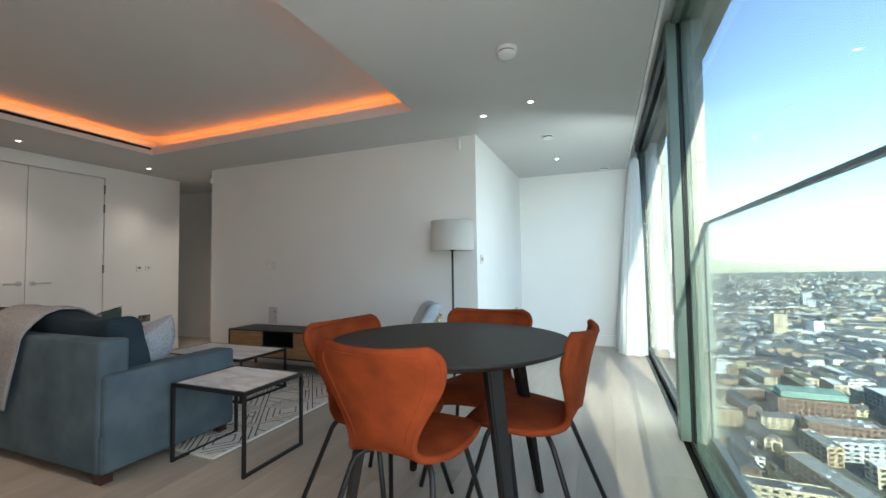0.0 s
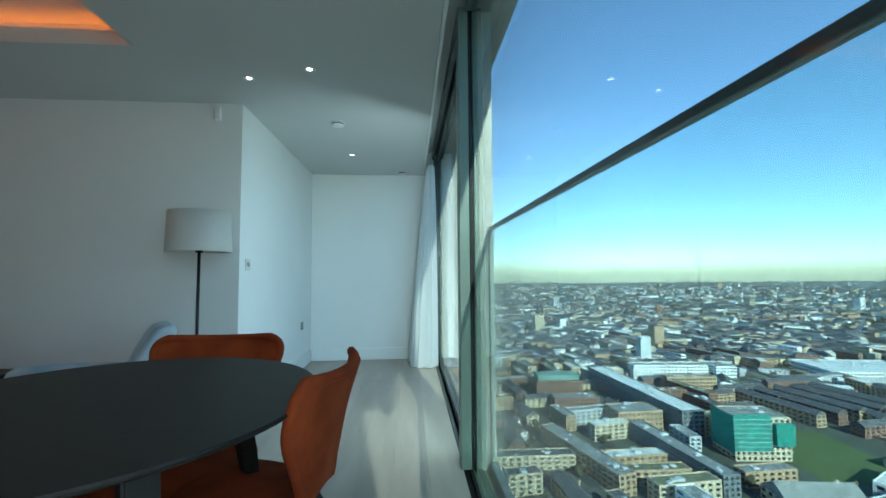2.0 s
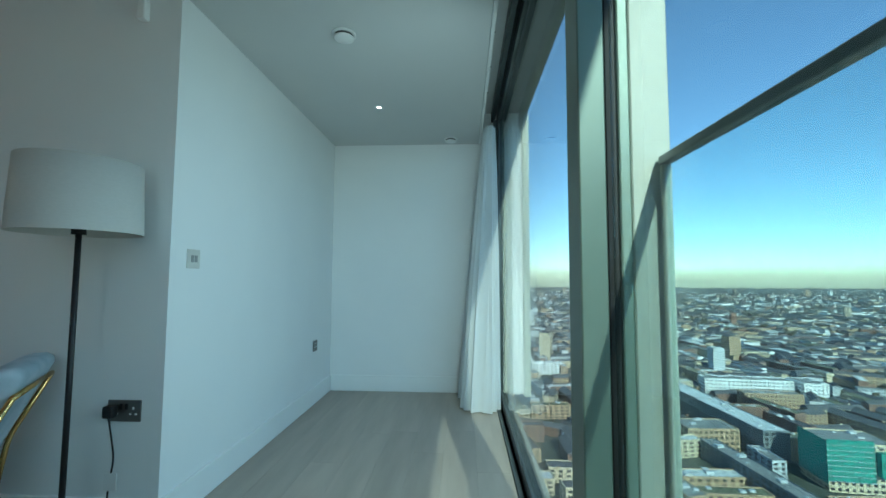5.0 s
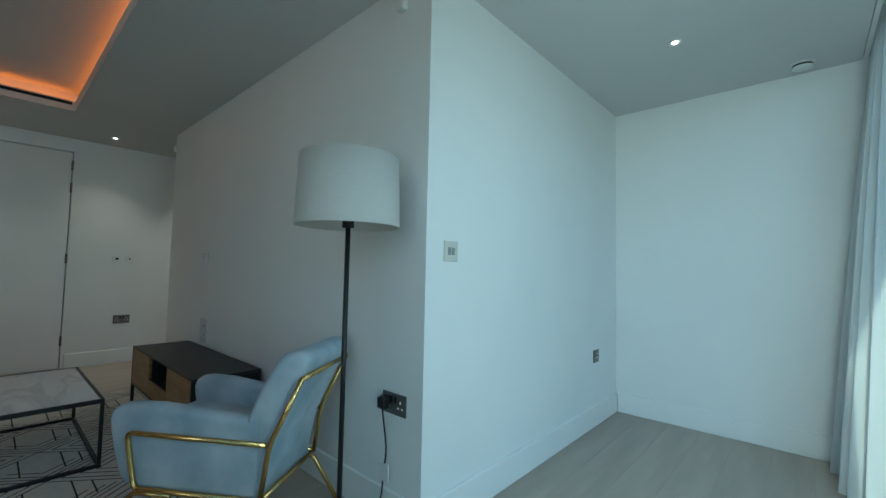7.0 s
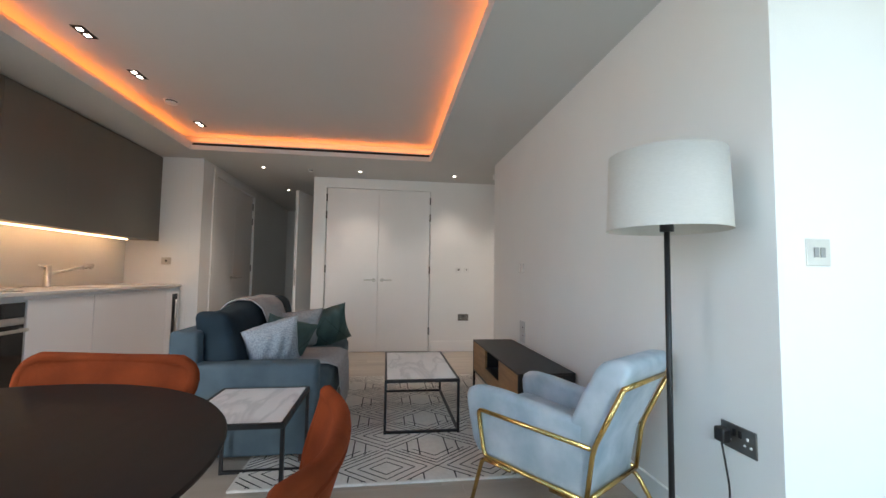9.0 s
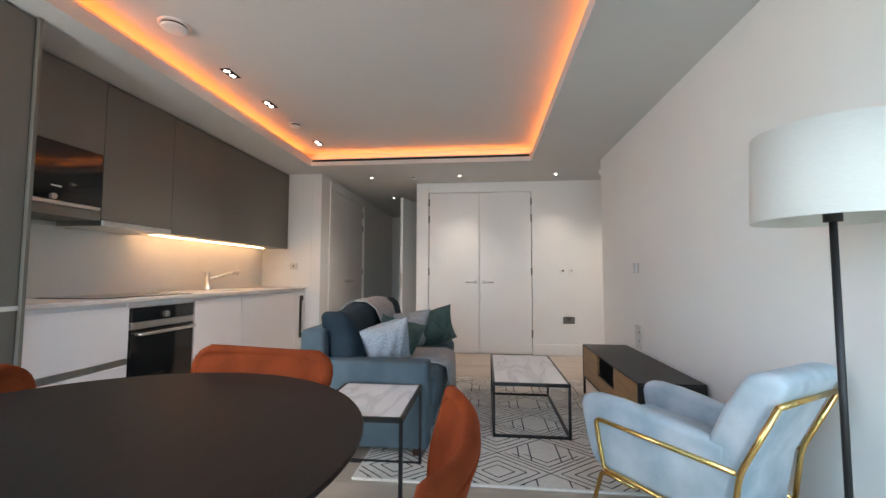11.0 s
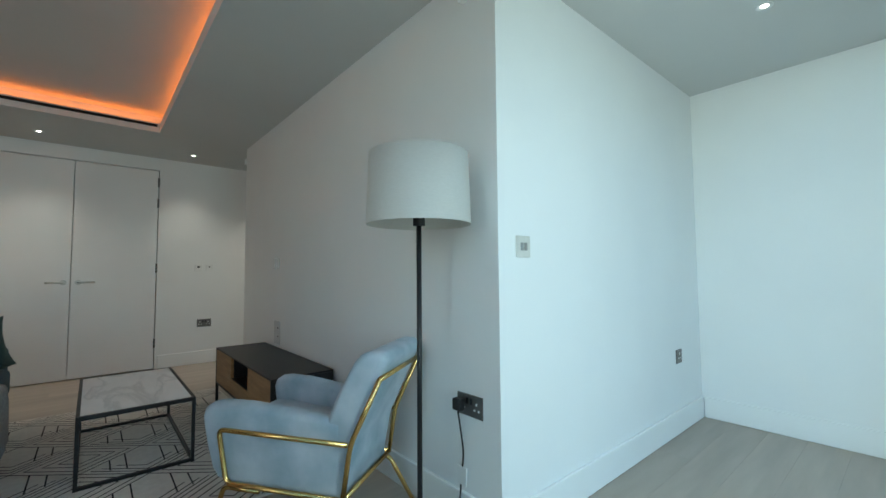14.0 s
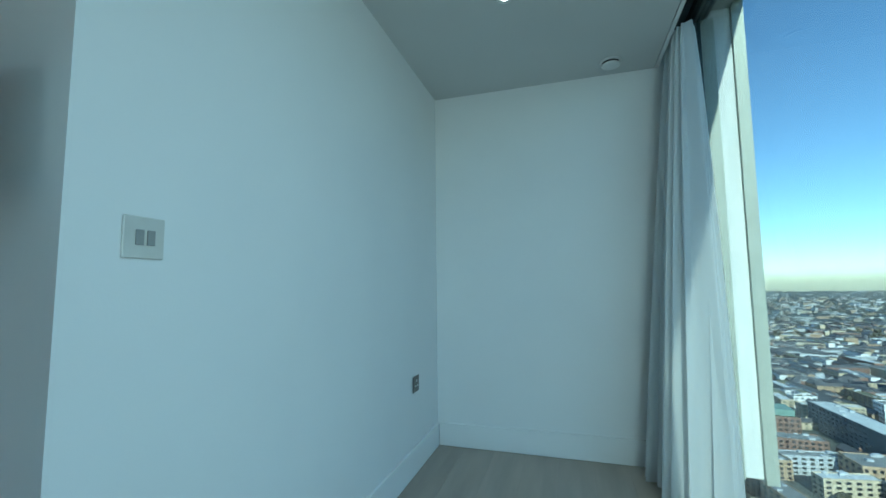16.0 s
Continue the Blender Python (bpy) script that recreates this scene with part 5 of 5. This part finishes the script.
def block_field(name, n, d0, d1, wall_choices, label, power, tall):
    """Many far buildings as joined boxes with roofs."""
    sets = {m: ([], []) for m in wall_choices}
    roofs = {m: ([], []) for m in ROOFS}
    wins = ([], [])
    for _ in range(n):
        hd2, ds2 = rng.uniform(-6, 66), d0 + (d1 - d0) * rng.random() ** power
        bx, by = polar(hd2, ds2)
        if ds2 < 560 and not free(bx, by, 10):
            continue
        w, d = rng.uniform(14, 64), rng.uniform(8, 12)
        h = rng.choice([6, 7, 7, 8, 8, 9, 9, 10, 12]) * (1 + 0.3 * rng.random())
        if rng.random() < tall:
            w, d, h = rng.uniform(14, 24), rng.uniform(12, 18), rng.uniform(24, 55)
        a = radians(rng.choice([5, 5, 95, 95, 95, -30, 60]) + rng.uniform(-6, 6))
        c, s = math.cos(a), math.sin(a)
        def put(store, pts, faces):
            o = len(store[0])
            store[0].extend((bx + c * px - s * py, by + s * px + c * py, GZ + pz) for px, py, pz in pts)
            store[1].extend(tuple(i + o for i in f) for f in faces)
        cube = lambda x0, y0, z0, x1, y1, z1: [(x0, y0, z0), (x1, y0, z0), (x1, y1, z0), (x0, y1, z0), (x0, y0, z1), (x1, y0, z1), (x1, y1, z1), (x0, y1, z1)]
        CF = [(0, 1, 5, 4), (1, 2, 6, 5), (2, 3, 7, 6), (3, 0, 4, 7), (4, 5, 6, 7)]
        put(sets[rng.choice(wall_choices)], cube(-w / 2, -d / 2, 0, w / 2, d / 2, h), CF)
        if h < 14 and rng.random() < 0.6:
            hh = d * 0.32
            put(roofs[ROOFS[0]], [(-w / 2, -d / 2, h), (w / 2, -d / 2, h), (w / 2, d / 2, h), (-w / 2, d / 2, h), (-w / 2, 0, h + hh), (w / 2, 0, h + hh)], [(0, 1, 5, 4), (2, 3, 4, 5), (0, 4, 3), (1, 2, 5)])
        else:
            put(roofs[rng.choice(ROOFS)], cube(-w / 2 + 0.5, -d / 2 + 0.5, h, w / 2 - 0.5, d / 2 - 0.5, h + 0.6), CF)
        if ds2 < 1300:
            fl = max(2, int(h / 3.1))
            nb = max(3, int(w / 4.5))
            for f in range(fl):
                for i in range(nb):
                    u = (i + 0.5) / nb * w - w / 2
                    z = (f + 0.5) * h / fl
                    for yy in (-d / 2 - 0.05, d / 2 + 0.05):
                        put(wins, [(u - 0.9, yy, z - 0.8), (u + 0.9, yy, z - 0.8), (u + 0.9, yy, z + 0.8), (u - 0.9, yy, z + 0.8)], [(0, 1, 2, 3)])
    root = thing(name, pose(0, 0, 0), label, "town", kind="stuff")
    for nm, groups in (("walls", sets), ("roofs", roofs)):
        for m, (vv, ff) in groups.items():
            if vv:
                me = bpy.data.meshes.new(nm)
                me.from_pydata(vv, [], ff)
                me.materials.append(m)
                ob = new(nm, me)
                ob.parent = root
                tagged(ob, kind="stuff")
    if wins[0]:
        me = bpy.data.meshes.new("windows")
        me.from_pydata(wins[0], [], wins[1])
        me.materials.append(WINM)
        ob = new("windows", me)
        ob.parent = root
        tagged(ob, kind="stuff")
block_field("town_quarter", 3600, 250, 1300, BRICKS, "dense streets of low town buildings", 0.75, 0.008)
block_field("distant_town", 11000, 1300, 6500, [BRICKS[0], BRICKS[1], BRICKS[2], BRICKS[2], BRICKS[3], BRICKS[4]], "far rooftops spreading to the horizon", 0.8, 0.01)

def tree_field(name, n, d0, d1, size, label):
    vv, ff = [], []
    base = bmesh.new()
    bmesh.ops.create_icosphere(base, subdivisions=1, radius=1)
    bv = [v.co.copy() for v in base.verts]
    bf = [tuple(v.index for v in f.verts) for f in base.faces]
    base.free()
    for _ in range(n):
        hd2, ds2 = rng.uniform(-6, 66), d0 + (d1 - d0) * rng.random() ** 0.75
        tx, ty = polar(hd2, ds2)
        if ds2 * KM < 560 and not free(tx, ty, 1):
            continue
        s = size * rng.uniform(0.6, 1.3)
        for q in range(5):
            ox, oy, oz = rng.uniform(-0.6, 0.6) * s, rng.uniform(-0.6, 0.6) * s, s * (1.1 + rng.uniform(-0.3, 0.7))
            r = s * rng.uniform(0.3, 0.6)
            o = len(vv)
            vv.extend((tx + ox + p.x * r * rng.uniform(0.7, 1.3), ty + oy + p.y * r * rng.uniform(0.7, 1.3), GZ + oz + p.z * r * rng.uniform(0.7, 1.3)) for p in bv)
            ff.extend(tuple(i + o for i in f) for f in bf)
        o = len(vv)
        vv.extend([(tx - 0.3, ty, GZ), (tx + 0.3, ty, GZ), (tx, ty + 0.3, GZ), (tx, ty, GZ + s * 1.2)])
        ff.extend([(o, o + 1, o + 3), (o + 1, o + 2, o + 3), (o + 2, o, o + 3)])
    me = bpy.data.meshes.new(name)
    me.from_pydata(vv, [], ff)
    me.materials.append(TREEM)
    return tagged(new(name, me), label, "trees", kind="stuff")
tree_field("street_trees", 900, 130, 900, 4.2, "bare brown winter trees along the streets")
tree_field("far_trees", 2600, 800, 5000, 8, "distant winter trees between the roofs")

# streets
for rx, ry, turn, length, wd in ((158, 300, 97, 210, 10), (212, 300, 93, 250, 9), (150, 370, 4, 120, 9), (262, 430, 92, 220, 10), (300, 540, -4, 320, 10), (92, 420, 100, 330, 12)):
    structure("road", boxes((-length / 2, -wd / 2, 0.02, length / 2, wd / 2, 0.10)), ROADM, "dark asphalt street between the terraces", "road").matrix_basis = pose(rx, ry, GZ, 0, 0, turn)
# railway viaduct
vd = thing("rail_viaduct", pose(268, 960, GZ, 0, 0, 97.8), "long pale railway viaduct through the town", "viaduct")
part("deck", box(-420, -5, 6, 420, 5, 8), BRICKS[2], vd)
part("parapet", boxes((-420, -5.4, 6, 420, -5.01, 9.2), (-420, 5.01, 6, 420, 5.4, 9.2)), BRICKS[2], vd)
for i in range(34):
    part("pier", box(-415 + 25 * i, -4, 0, -411 + 25 * i, 4, 5.99), BRICKS[4], vd)

# ---- oak floor planks ----
floor = structure("floor", boxes((-7.7, YK, -0.021, 1.519, YB, -0.0165)), DEEPBLACK, "wide pale grey oak plank floor", "floor")
PW, PL = 0.19, 1.9
plank_mesh = finish("plank", box(0, 0, -0.016, PW - 0.0005, PL - 0.0005, 0.0, r=0.0005, seg=1), PLANK)
rest = []
i = 0
x = 1.519 - PW
while x > -7.7:
    y = YK - rng.uniform(0.2, 1.7)
    while y < 1.12 if x < -0.1 else y < YB:
        y0, y1 = max(y, YK), min(y + PL, YB if x > -0.12 else 1.0)
        if y1 - y0 > 0.02:
            if y0 == y and y1 == y + PL:
                ob = new("plank", plank_mesh)
                ob.matrix_basis = pose(x, y, 0)
            else:
                ob = new("plank", finish("plank", box(0, 0, -0.016, PW - 0.0005, y1 - y0 - 0.0005, 0.0, r=0.0005, seg=1), PLANK))
                ob.matrix_basis = pose(x, y0, 0)
            ob.parent = floor
        y += PL
    x -= PW
